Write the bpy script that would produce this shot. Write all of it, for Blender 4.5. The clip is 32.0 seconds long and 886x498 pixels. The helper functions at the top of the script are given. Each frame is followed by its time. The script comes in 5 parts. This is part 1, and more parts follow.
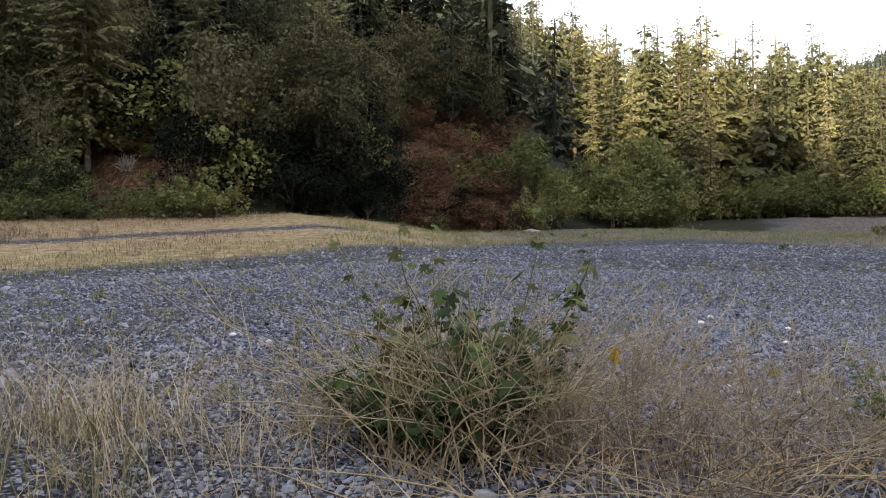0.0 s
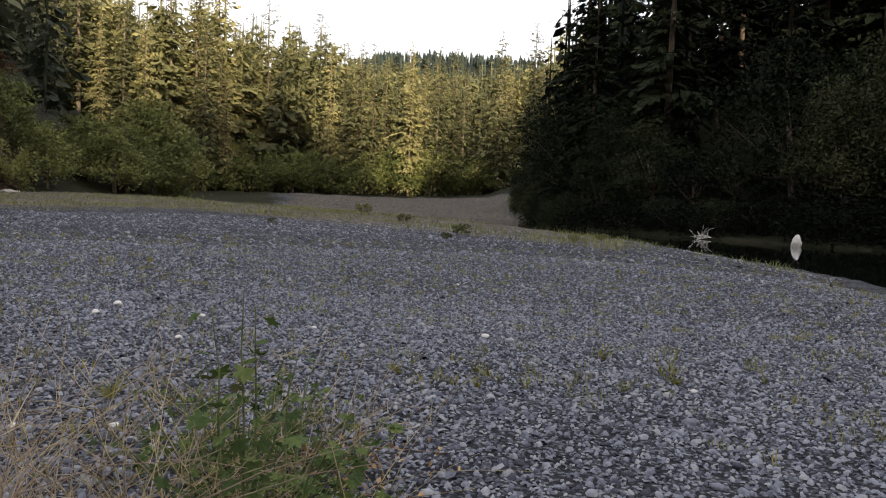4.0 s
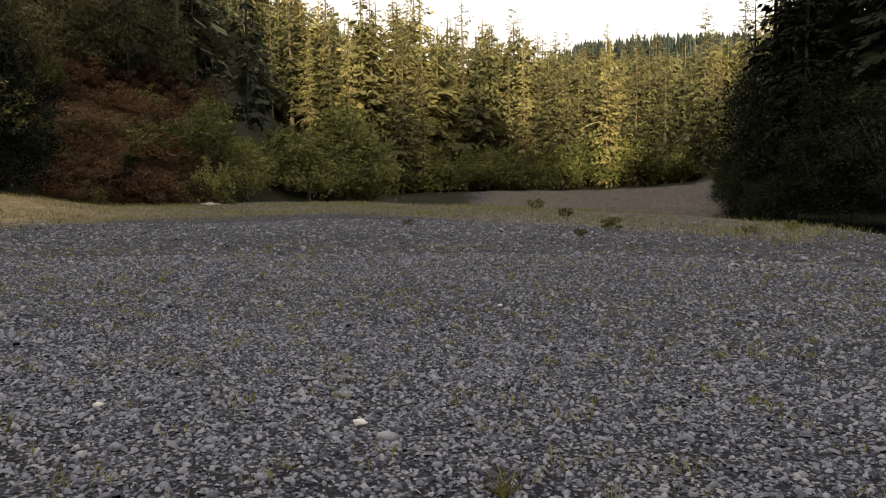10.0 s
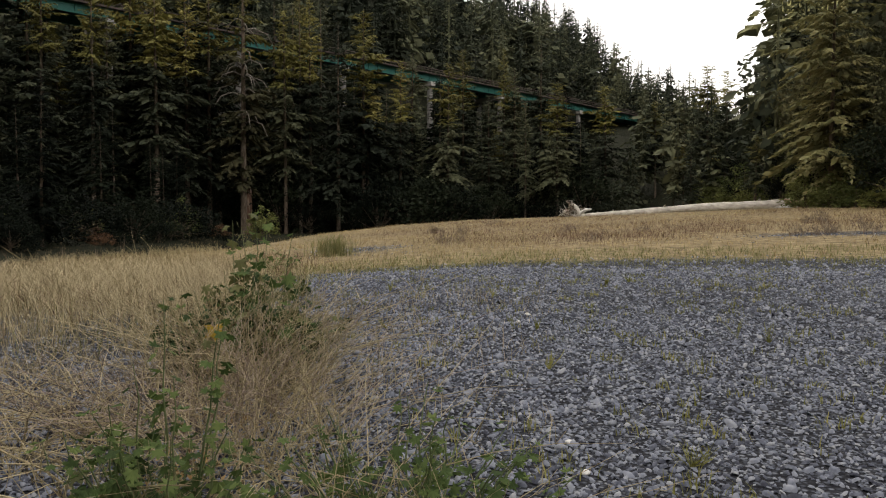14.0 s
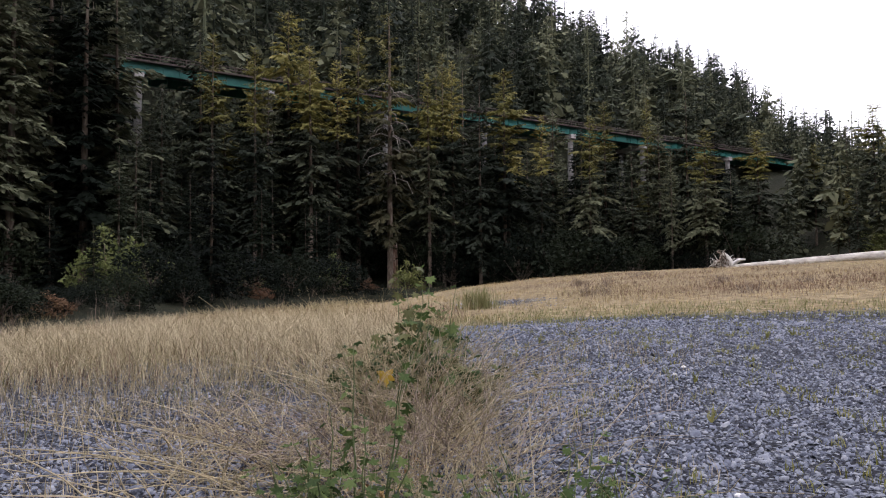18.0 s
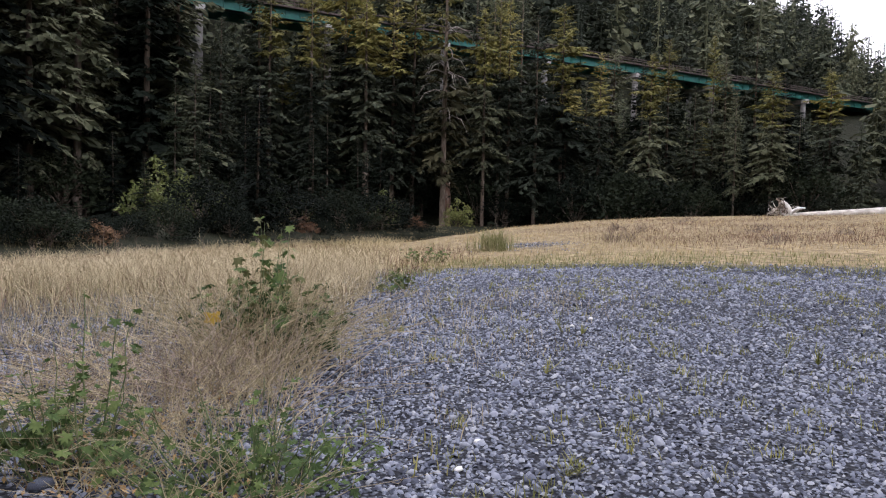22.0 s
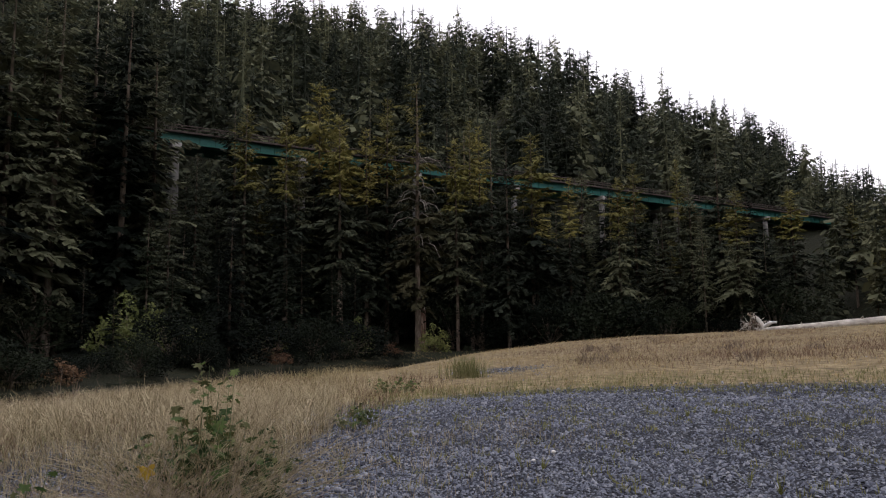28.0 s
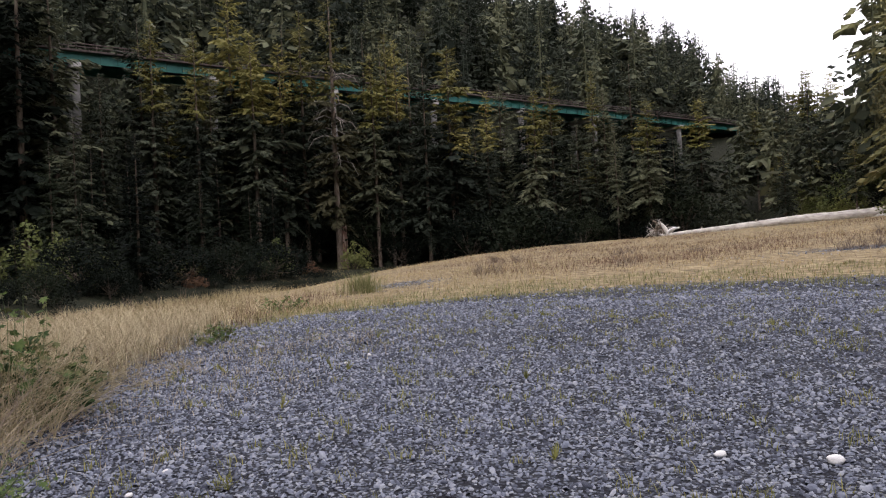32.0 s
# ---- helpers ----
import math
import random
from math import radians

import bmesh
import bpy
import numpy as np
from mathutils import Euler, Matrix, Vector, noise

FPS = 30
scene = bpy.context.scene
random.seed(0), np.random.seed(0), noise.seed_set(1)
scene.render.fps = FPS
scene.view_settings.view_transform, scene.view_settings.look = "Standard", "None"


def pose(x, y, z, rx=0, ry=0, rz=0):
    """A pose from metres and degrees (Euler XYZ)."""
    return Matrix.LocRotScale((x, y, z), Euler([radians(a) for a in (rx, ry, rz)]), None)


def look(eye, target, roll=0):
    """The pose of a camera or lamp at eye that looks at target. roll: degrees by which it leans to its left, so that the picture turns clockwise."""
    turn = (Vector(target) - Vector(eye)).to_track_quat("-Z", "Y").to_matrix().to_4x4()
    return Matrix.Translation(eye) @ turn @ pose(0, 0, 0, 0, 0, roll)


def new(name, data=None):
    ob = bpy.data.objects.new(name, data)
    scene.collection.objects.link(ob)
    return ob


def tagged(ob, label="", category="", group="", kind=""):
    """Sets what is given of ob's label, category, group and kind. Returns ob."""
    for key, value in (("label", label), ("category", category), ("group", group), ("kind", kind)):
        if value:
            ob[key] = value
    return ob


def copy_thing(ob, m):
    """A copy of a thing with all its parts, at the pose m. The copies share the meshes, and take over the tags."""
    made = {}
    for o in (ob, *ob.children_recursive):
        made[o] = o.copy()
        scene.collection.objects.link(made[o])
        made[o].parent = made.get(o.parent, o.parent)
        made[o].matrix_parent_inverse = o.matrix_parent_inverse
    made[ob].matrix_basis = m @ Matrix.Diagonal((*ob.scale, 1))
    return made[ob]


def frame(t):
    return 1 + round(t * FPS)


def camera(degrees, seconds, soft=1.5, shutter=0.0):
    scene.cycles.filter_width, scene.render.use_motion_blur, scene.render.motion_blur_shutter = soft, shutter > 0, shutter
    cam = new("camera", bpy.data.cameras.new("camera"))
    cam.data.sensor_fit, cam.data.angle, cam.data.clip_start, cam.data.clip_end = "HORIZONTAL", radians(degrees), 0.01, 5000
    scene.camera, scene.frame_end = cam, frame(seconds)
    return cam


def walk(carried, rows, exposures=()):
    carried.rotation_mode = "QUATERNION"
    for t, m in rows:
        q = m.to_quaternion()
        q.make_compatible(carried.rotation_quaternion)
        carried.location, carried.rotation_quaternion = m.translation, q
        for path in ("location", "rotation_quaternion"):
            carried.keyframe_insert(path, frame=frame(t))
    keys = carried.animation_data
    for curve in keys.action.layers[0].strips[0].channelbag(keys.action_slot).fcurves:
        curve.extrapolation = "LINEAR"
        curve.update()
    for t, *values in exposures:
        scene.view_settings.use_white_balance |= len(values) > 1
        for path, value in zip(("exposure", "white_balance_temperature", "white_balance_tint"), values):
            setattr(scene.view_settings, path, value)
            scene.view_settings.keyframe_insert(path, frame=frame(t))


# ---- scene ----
cam = camera(61.4, 32.0, soft=1.15)
PATH = [
    (0, (1.405, 3.111, 1.397), (1.434, 5.110, 1.345), -0.8),
    (0.5, (1.583, 3.291, 1.410), (1.754, 5.280, 1.284), 0.2),
    (1, (1.849, 3.490, 1.410), (2.129, 5.467, 1.291), 1.0),
    (1.5, (2.048, 3.617, 1.423), (2.287, 5.580, 1.121), 0.5),
    (2, (2.337, 4.231, 1.410), (2.877, 6.147, 1.225), 0.7),
    (2.5, (2.540, 4.372, 1.424), (3.242, 6.238, 1.263), 1.0),
    (3, (2.845, 4.433, 1.386), (3.729, 6.200, 1.070), -0.2),
    (3.5, (3.083, 4.513, 1.370), (4.114, 6.220, 1.225), 0.5),
    (4, (3.337, 4.627, 1.370), (4.530, 6.228, 1.253), 2.2),
    (4.5, (3.606, 4.720, 1.386), (4.748, 6.353, 1.222), 1.4),
    (6.5, (5.192, 5.029, 1.408), (6.770, 6.251, 1.280), 1.6),
    (7, (5.675, 5.125, 1.415), (7.370, 6.167, 1.204), 2.3),
    (7.5, (6.094, 5.154, 1.413), (7.652, 6.383, 1.163), 4.2),
    (8, (6.530, 5.317, 1.382), (7.908, 6.759, 1.235), 1.8),
    (8.5, (6.856, 5.475, 1.364), (8.081, 7.045, 1.172), 0.7),
    (9, (7.111, 5.654, 1.374), (7.982, 7.444, 1.180), -0.2),
    (9.5, (7.386, 6.059, 1.377), (8.226, 7.863, 1.177), -1.6),
    (10, (7.673, 6.308, 1.398), (8.378, 8.174, 1.262), -0.8),
    (10.5, (7.847, 6.413, 1.421), (7.927, 8.399, 1.201), -2.3),
    (11, (7.974, 6.799, 1.390), (7.880, 8.783, 1.154), 1.1),
    (11.5, (7.940, 6.865, 1.400), (7.363, 8.760, 1.123), 0.0),
    (12, (7.942, 6.964, 1.392), (6.714, 8.530, 1.190), 2.5),
    (12.5, (8.041, 6.950, 1.404), (6.621, 8.346, 1.224), 4.7),
    (13, (8.020, 6.921, 1.403), (6.343, 7.984, 1.162), 3.5),
    (13.5, (7.970, 6.895, 1.412), (6.143, 7.700, 1.290), 1.0),
    (15.5, (8.176, 6.769, 1.387), (6.316, 7.505, 1.395), -1.1),
    (16, (8.204, 6.739, 1.381), (6.325, 7.425, 1.384), -0.8),
    (16.5, (8.211, 6.698, 1.395), (6.277, 7.198, 1.503), -0.7),
    (17, (8.202, 6.649, 1.394), (6.233, 6.985, 1.491), -0.6),
    (17.5, (8.201, 6.654, 1.396), (6.235, 7.009, 1.482), -0.5),
    (18, (8.196, 6.661, 1.397), (6.236, 7.052, 1.481), -0.5),
    (18.5, (8.153, 6.670, 1.396), (6.202, 7.099, 1.488), -0.3),
    (19, (8.098, 6.824, 1.414), (6.205, 7.443, 1.597), -3.3),
    (19.5, (8.254, 7.089, 1.390), (6.305, 7.541, 1.374), 0.3),
    (20, (8.401, 7.347, 1.378), (6.433, 7.690, 1.284), -0.6),
    (20.5, (8.503, 7.654, 1.427), (6.521, 7.887, 1.301), 2.0),
    (21, (8.758, 7.890, 1.470), (6.763, 7.940, 1.335), 0.7),
    (21.5, (8.866, 8.232, 1.489), (6.866, 8.247, 1.493), -1.3),
    (22, (8.871, 8.574, 1.548), (6.886, 8.796, 1.464), 1.3),
    (22.5, (9.037, 8.787, 1.592), (7.044, 8.956, 1.636), 0.4),
    (23, (9.038, 8.837, 1.627), (7.059, 8.858, 1.919), -0.8),
    (23.5, (8.978, 8.851, 1.653), (6.995, 8.748, 1.894), -0.7),
    (24, (8.978, 8.864, 1.644), (6.990, 8.869, 1.866), -1.1),
    (24.5, (8.976, 8.867, 1.658), (6.987, 8.932, 1.865), -1.6),
    (25, (8.977, 8.866, 1.654), (6.988, 8.948, 1.846), -1.3),
    (25.5, (8.925, 8.855, 1.657), (6.938, 8.959, 1.856), -0.7),
    (27.5, (8.986, 8.835, 1.693), (7.009, 8.995, 1.950), -0.5),
    (28, (8.903, 8.866, 1.671), (6.938, 9.145, 1.919), -0.6),
    (28.5, (8.897, 8.861, 1.674), (6.935, 9.166, 1.914), -0.7),
    (29, (8.892, 8.918, 1.670), (6.967, 9.437, 1.830), -1.4),
    (29.5, (9.122, 9.102, 1.661), (7.213, 9.697, 1.659), -1.3),
    (30, (9.363, 9.259, 1.656), (7.440, 9.809, 1.678), -0.6),
    (30.5, (9.596, 9.551, 1.647), (7.701, 10.190, 1.590), -0.0),
    (31, (9.812, 9.707, 1.657), (7.869, 10.180, 1.610), -1.5),
    (31.5, (10.140, 9.940, 1.692), (8.187, 10.368, 1.712), -0.7),
    (32, (10.342, 10.287, 1.666), (8.395, 10.744, 1.683), -2.9),
]
EXPOSURES = [(0, 1.35, 5850, 13), (1, 1.7, 5830, 12), (2, 1.3, 5830, 13), (3, 1.35, 6100, 9), (4, 0.95, 6250, 12), (7, 1.6, 6900, 8), (8, 1.35, 7000, 9), (9, 0.95, 7100, 12), (10, 0.85, 7100, 11), (11, 0.82, 7100, 9), (12, 1.0, 7000, 7), (13, 1.05, 7000, 6), (16, 1.2, 5950, 14), (17, 0.95, 6000, 17), (18, 1.55, 5900, 18), (19, 0.85, 5900, 18), (20, 1.6, 5900, 19), (21, 1.5, 5900, 18), (22, 1.8, 5850, 17), (23, 1.6, 5850, 17), (25, 1.7, 5850, 17), (28, 0.8, 6100, 16), (30, 1.1, 6100, 16), (32, 1.5, 6100, 17)]
walk(cam, [(t, look(eye, target, roll)) for t, eye, target, roll in PATH], EXPOSURES)

# ---- sky, sun, exposure ----
SUN_BEARING, SUN_ELEV = 200.0, 15.0
world = bpy.data.worlds.new("world")
scene.world = world
world.use_nodes = True
wn = world.node_tree.nodes
sky = wn.new("ShaderNodeTexSky")
sky.sky_type = "NISHITA"
sky.sun_disc = False
sky.sun_elevation = radians(SUN_ELEV)
sky.sun_rotation = radians(SUN_BEARING)
sky.air_density, sky.dust_density, sky.ozone_density = 1.2, 4.0, 1.0
wn["Background"].inputs[1].default_value = 0.15
haze = wn.new("ShaderNodeMix")          # thin bright morning haze over the clear sky
haze.data_type = "RGBA"
haze.inputs[0].default_value = 0.7
haze.inputs[7].default_value = (6.9, 6.4, 6.1, 1)
world.node_tree.links.new(sky.outputs[0], haze.inputs[6])
world.node_tree.links.new(haze.outputs[2], wn["Background"].inputs[0])
sun_data = bpy.data.lights.new("sun", "SUN")
sun_data.energy, sun_data.angle, sun_data.color = 5.0, radians(0.6), (1.0, 0.84, 0.56)
sun_lamp = new("sun", sun_data)
sb, se = radians(SUN_BEARING), radians(SUN_ELEV)
sun_lamp.matrix_world = look((200 * math.sin(sb), 200 * math.cos(sb), 200 * math.tan(se)), (0, 0, 0))

CX, CY = 6.0, 8.0      # middle of the gravel bar, from which bearings are counted
WATER_Z = -0.6


# ---- materials ----
def material(name, rough=0.8, metal=0.0):
    m = bpy.data.materials.new(name)
    m.use_nodes = True
    b = m.node_tree.nodes["Principled BSDF"]
    b.inputs["Roughness"].default_value, b.inputs["Metallic"].default_value = rough, metal
    return m, m.node_tree.nodes, m.node_tree.links, b


def ramp(nodes, stops):
    r = nodes.new("ShaderNodeValToRGB")
    e = r.color_ramp.elements
    while len(e) < len(stops):
        e.new(0.5)
    for k, (p, c) in zip(e, stops):
        k.position, k.color = p, (*c, 1)
    return r


def textured(name, stops, scale, rough=0.85, detail=5.0, bump=0.0, random_amount=0.0, distort=0.0, spec=0.3, big=0.0, stretch=None):
    """Noise-coloured surface in object space at two scales, with relief; random_amount shifts it from piece to piece."""
    m, n, l, b = material(name, rough)
    tc = n.new("ShaderNodeTexCoord")
    vec = tc.outputs["Object"]
    if stretch:
        mp = n.new("ShaderNodeMapping")
        mp.inputs["Scale"].default_value = stretch
        l.new(vec, mp.inputs[0])
        vec = mp.outputs[0]
    t = n.new("ShaderNodeTexNoise")
    t.inputs["Scale"].default_value, t.inputs["Detail"].default_value, t.inputs["Distortion"].default_value = scale, detail, distort
    l.new(vec, t.inputs["Vector"])
    fac = t.outputs[0]
    if big:
        t2 = n.new("ShaderNodeTexNoise")
        t2.inputs["Scale"].default_value, t2.inputs["Detail"].default_value = big, 3
        l.new(vec, t2.inputs["Vector"])
        mx = n.new("ShaderNodeMath")
        mx.operation = "ADD"
        l.new(fac, mx.inputs[0]), l.new(t2.outputs[0], mx.inputs[1])
        hf = n.new("ShaderNodeMath")
        hf.operation = "MULTIPLY"
        hf.inputs[1].default_value = 0.5
        l.new(mx.outputs[0], hf.inputs[0])
        fac = hf.outputs[0]
    if random_amount:
        oi, gi = n.new("ShaderNodeObjectInfo"), n.new("ShaderNodeNewGeometry")
        a = n.new("ShaderNodeMath")
        a.operation = "ADD"
        l.new(oi.outputs["Random"], a.inputs[0]), l.new(gi.outputs["Random Per Island"], a.inputs[1])
        f = n.new("ShaderNodeMath")
        f.operation = "FRACT"
        l.new(a.outputs[0], f.inputs[0])
        s = n.new("ShaderNodeMath")
        s.operation = "MULTIPLY_ADD"
        s.inputs[1].default_value, s.inputs[2].default_value = random_amount, -random_amount / 2
        l.new(f.outputs[0], s.inputs[0])
        c = n.new("ShaderNodeMath")
        c.operation = "ADD"
        l.new(fac, c.inputs[0]), l.new(s.outputs[0], c.inputs[1])
        fac = c.outputs[0]
    r = ramp(n, stops)
    l.new(fac, r.inputs[0])
    l.new(r.outputs[0], b.inputs["Base Color"])
    b.inputs["Specular IOR Level"].default_value = spec
    if bump:
        bp = n.new("ShaderNodeBump")
        bp.inputs["Strength"].default_value, bp.inputs["Distance"].default_value = bump, 0.02
        l.new(t.outputs[0], bp.inputs["Height"])
        l.new(bp.outputs[0], b.inputs["Normal"])
    return m


def foliage(name, dark, mid, light, scale=0.8, through_light=0.25, leafy=0.22, whole=0.5, gloss=0.2):
    """Leaf surface: tone varies from plant to plant and a little from leaf to leaf; some light passes through."""
    m, n, l, b = material(name, 0.75)
    oi, gi, at, tc = n.new("ShaderNodeObjectInfo"), n.new("ShaderNodeNewGeometry"), n.new("ShaderNodeAttribute"), n.new("ShaderNodeTexCoord")
    at.attribute_name = "tone"
    t = n.new("ShaderNodeTexNoise")
    t.inputs["Scale"].default_value, t.inputs["Detail"].default_value = scale, 3
    l.new(tc.outputs["Object"], t.inputs["Vector"])

    def node(op, a, b_, c=None):
        k = n.new("ShaderNodeMath")
        k.operation = op
        for i, v in enumerate((a, b_, c)):
            if v is None:
                continue
            if isinstance(v, float):
                k.inputs[i].default_value = v
            else:
                l.new(v, k.inputs[i])
        return k.outputs[0]
    plant = node("FRACT", node("ADD", oi.outputs["Random"], at.outputs["Fac"]), None)
    fac = node("MULTIPLY_ADD", plant, whole, node("MULTIPLY", t.outputs[0], 0.6))
    fac = node("MULTIPLY_ADD", gi.outputs["Random Per Island"], leafy, fac)
    fac = node("SUBTRACT", fac, (whole + leafy) / 2 - 0.2)
    r = ramp(n, [(0.2, dark), (0.5, mid), (0.82, light)])
    l.new(fac, r.inputs[0])
    l.new(r.outputs[0], b.inputs["Base Color"])
    b.inputs["Specular IOR Level"].default_value = gloss
    tr = n.new("ShaderNodeBsdfTranslucent")
    l.new(r.outputs[0], tr.inputs["Color"])
    mix = n.new("ShaderNodeMixShader")
    mix.inputs[0].default_value = through_light
    l.new(b.outputs[0], mix.inputs[1]), l.new(tr.outputs[0], mix.inputs[2])
    l.new(mix.outputs[0], n["Material Output"].inputs[0])
    return m


M_CONIFER = foliage("conifer_needles", (0.02, 0.025, 0.018), (0.053, 0.061, 0.041), (0.125, 0.13, 0.076), 0.8, 0.14, 0.2, 0.65, 0.05)
# yellower needles for crown tops, low sunlight put into the colour
M_CONIFER_SUN_TOP = foliage("conifer_needles_sun_top", (0.085, 0.08, 0.024), (0.175, 0.162, 0.046), (0.3, 0.265, 0.085), 0.8, 0.14, 0.2, 0.5)
# brighter, yellower needle copy: the valley's sunlight is put into its colour
M_CONIFER_SUNLIT = foliage("sunlit_needles", (0.076, 0.08, 0.04), (0.158, 0.155, 0.069), (0.275, 0.245, 0.105), 0.8, 0.22, 0.2, 0.6)
# distance haze over the far range, put into the needle colour as blue
M_CONIFER_HAZED = foliage("hazed_needles", (0.02, 0.028, 0.027), (0.038, 0.05, 0.047), (0.062, 0.078, 0.07), 0.8, 0.1, 0.1, 0.65, 0.03)
M_CONIFER_D = foliage("dull_needles", (0.014, 0.016, 0.01), (0.034, 0.034, 0.019), (0.07, 0.064, 0.034), 0.8, 0.1, 0.2, 0.4, 0.04)
M_OLIVE = foliage("olive_leaves", (0.06, 0.065, 0.025), (0.11, 0.115, 0.045), (0.18, 0.18, 0.075), 3.0)
# near-black needle copy: the shade of bank and lower ranks is in its colour
M_FIR_SHADED = foliage("shaded_needles", (0.005, 0.007, 0.005), (0.01, 0.0135, 0.009), (0.025, 0.031, 0.017), 0.8, 0.08, 0.08, 0.65, 0.05)
M_WILLOW = foliage("willow_leaves", (0.011, 0.015, 0.009), (0.026, 0.032, 0.017), (0.06, 0.066, 0.032), 0.25, 0.06, 0.12, 0.7, 0.03)
M_SLOPE_LEAF = foliage("slope_tree_leaves", (0.028, 0.03, 0.017), (0.062, 0.064, 0.034), (0.125, 0.12, 0.06), 0.25, 0.1, 0.07, 0.7, 0.05)
M_SHRUB = foliage("shrub_leaves", (0.062, 0.078, 0.025), (0.125, 0.142, 0.046), (0.22, 0.22, 0.075))
M_RUSTY = foliage("rusty_bracken", (0.05, 0.028, 0.015), (0.11, 0.06, 0.032), (0.2, 0.12, 0.066))
M_MALLOW = foliage("mallow_leaves", (0.034, 0.058, 0.018), (0.075, 0.115, 0.034), (0.16, 0.205, 0.065), 3.0, 0.35, 0.3, 0.5)
M_YELLOW_LEAF = foliage("yellowed_leaf", (0.35, 0.22, 0.03), (0.5, 0.36, 0.05), (0.6, 0.45, 0.08), 3.0, 0.3)
M_LITTER = foliage("dry_leaf_litter", (0.16, 0.09, 0.035), (0.34, 0.2, 0.08), (0.5, 0.35, 0.16), 3.0, 0.15, 0.7, 0.1)
M_DRY = foliage("dry_grass", (0.17, 0.135, 0.072), (0.31, 0.255, 0.14), (0.48, 0.405, 0.235), 0.35, 0.2, 0.3, 0.1)
M_DRY_GOLD = foliage("golden_dry_grass", (0.17, 0.12, 0.055), (0.34, 0.255, 0.12), (0.53, 0.42, 0.23), 0.35, 0.2, 0.3, 0.1)
M_DRY_PALE = foliage("dry_stems", (0.18, 0.14, 0.08), (0.36, 0.295, 0.17), (0.57, 0.485, 0.315), 2.5, 0.1, 0.5, 0.15)
M_RED_WEED = foliage("reddish_dry_weeds", (0.07, 0.04, 0.025), (0.14, 0.085, 0.055), (0.24, 0.16, 0.11), 0.6, 0.15, 0.5, 0.2)
M_PINK_STEM = foliage("pinkish_dry_stems", (0.17, 0.128, 0.1), (0.32, 0.25, 0.195), (0.5, 0.415, 0.33), 2.5, 0.1, 0.5, 0.15)
M_GREEN_GRASS = foliage("olive_grass", (0.07, 0.08, 0.03), (0.14, 0.145, 0.055), (0.24, 0.225, 0.1), 0.6, 0.25, 0.35, 0.2)
M_PALE_GREEN = foliage("pale_olive_grass", (0.11, 0.115, 0.045), (0.21, 0.205, 0.09), (0.34, 0.32, 0.155), 0.6, 0.25, 0.35, 0.2)
M_MEADOW = foliage("meadow_grass", (0.085, 0.1, 0.033), (0.165, 0.18, 0.062), (0.27, 0.27, 0.11), 0.6, 0.25, 0.35, 0.2)
M_WEED = foliage("yellow_green_weeds", (0.09, 0.10, 0.025), (0.19, 0.19, 0.05), (0.32, 0.29, 0.10), 0.6, 0.25, 0.45, 0.2)
M_PIER = textured("stained_concrete", [(0.3, (0.06, 0.057, 0.052)), (0.55, (0.14, 0.133, 0.123)), (0.8, (0.34, 0.325, 0.3))], 1.2, 0.9, 6, 0.2, big=0.3)
M_BARK = textured("bark", [(0.3, (0.05, 0.036, 0.025)), (0.55, (0.12, 0.09, 0.066)), (0.8, (0.24, 0.2, 0.16))], 3.0, 0.9, 6, 0.6, 0.25, stretch=(2, 2, 0.4))
M_PALE_BARK = textured("pale_bark", [(0.3, (0.2, 0.17, 0.13)), (0.6, (0.38, 0.34, 0.28)), (0.8, (0.55, 0.5, 0.43))], 3.0, 0.9, 6, 0.4, 0.2, stretch=(2, 2, 0.4))
M_GREY_BARK = textured("grey_bark", [(0.3, (0.07, 0.06, 0.05)), (0.55, (0.17, 0.15, 0.125)), (0.8, (0.34, 0.31, 0.27))], 2.0, 0.9, 6, 0.4, 0.2, stretch=(2, 2, 0.5))
M_DRIFT = textured("weathered_driftwood", [(0.25, (0.2, 0.18, 0.155)), (0.5, (0.42, 0.39, 0.35)), (0.75, (0.62, 0.59, 0.54))], 4.0, 0.85, 7, 0.6, 0.15, stretch=(0.5, 3, 3))
M_LOG = textured("barkless_log", [(0.25, (0.3, 0.27, 0.235)), (0.5, (0.52, 0.49, 0.44)), (0.75, (0.7, 0.67, 0.62))], 1.2, 0.85, 7, 0.6, 0.1, stretch=(0.6, 2, 3))
M_BLEACHED = textured("bleached_wood", [(0.25, (0.42, 0.41, 0.39)), (0.5, (0.6, 0.59, 0.57)), (0.75, (0.78, 0.77, 0.75))], 3.0, 0.85, 6, 0.4, 0.1)
M_SNAG = textured("rotten_snag_wood", [(0.3, (0.06, 0.03, 0.02)), (0.5, (0.2, 0.12, 0.085)), (0.75, (0.45, 0.38, 0.32))], 1.6, 0.9, 6, 0.6, 0.1, stretch=(2, 2, 0.35))
M_TWIG = textured("dry_twigs", [(0.3, (0.10, 0.075, 0.055)), (0.55, (0.19, 0.145, 0.11)), (0.8, (0.32, 0.26, 0.2))], 6.0, 0.9, 3, 0, 0.4)
M_DEAD_TWIG = textured("dead_grey_twigs", [(0.3, (0.16, 0.14, 0.12)), (0.55, (0.28, 0.25, 0.22)), (0.8, (0.4, 0.37, 0.33))], 6.0, 0.9, 3, 0, 0.4)
M_STALK = textured("green_stalks", [(0.3, (0.06, 0.09, 0.03)), (0.6, (0.12, 0.15, 0.06)), (0.8, (0.2, 0.2, 0.1))], 9.0, 0.7, 3, 0, 0.3)
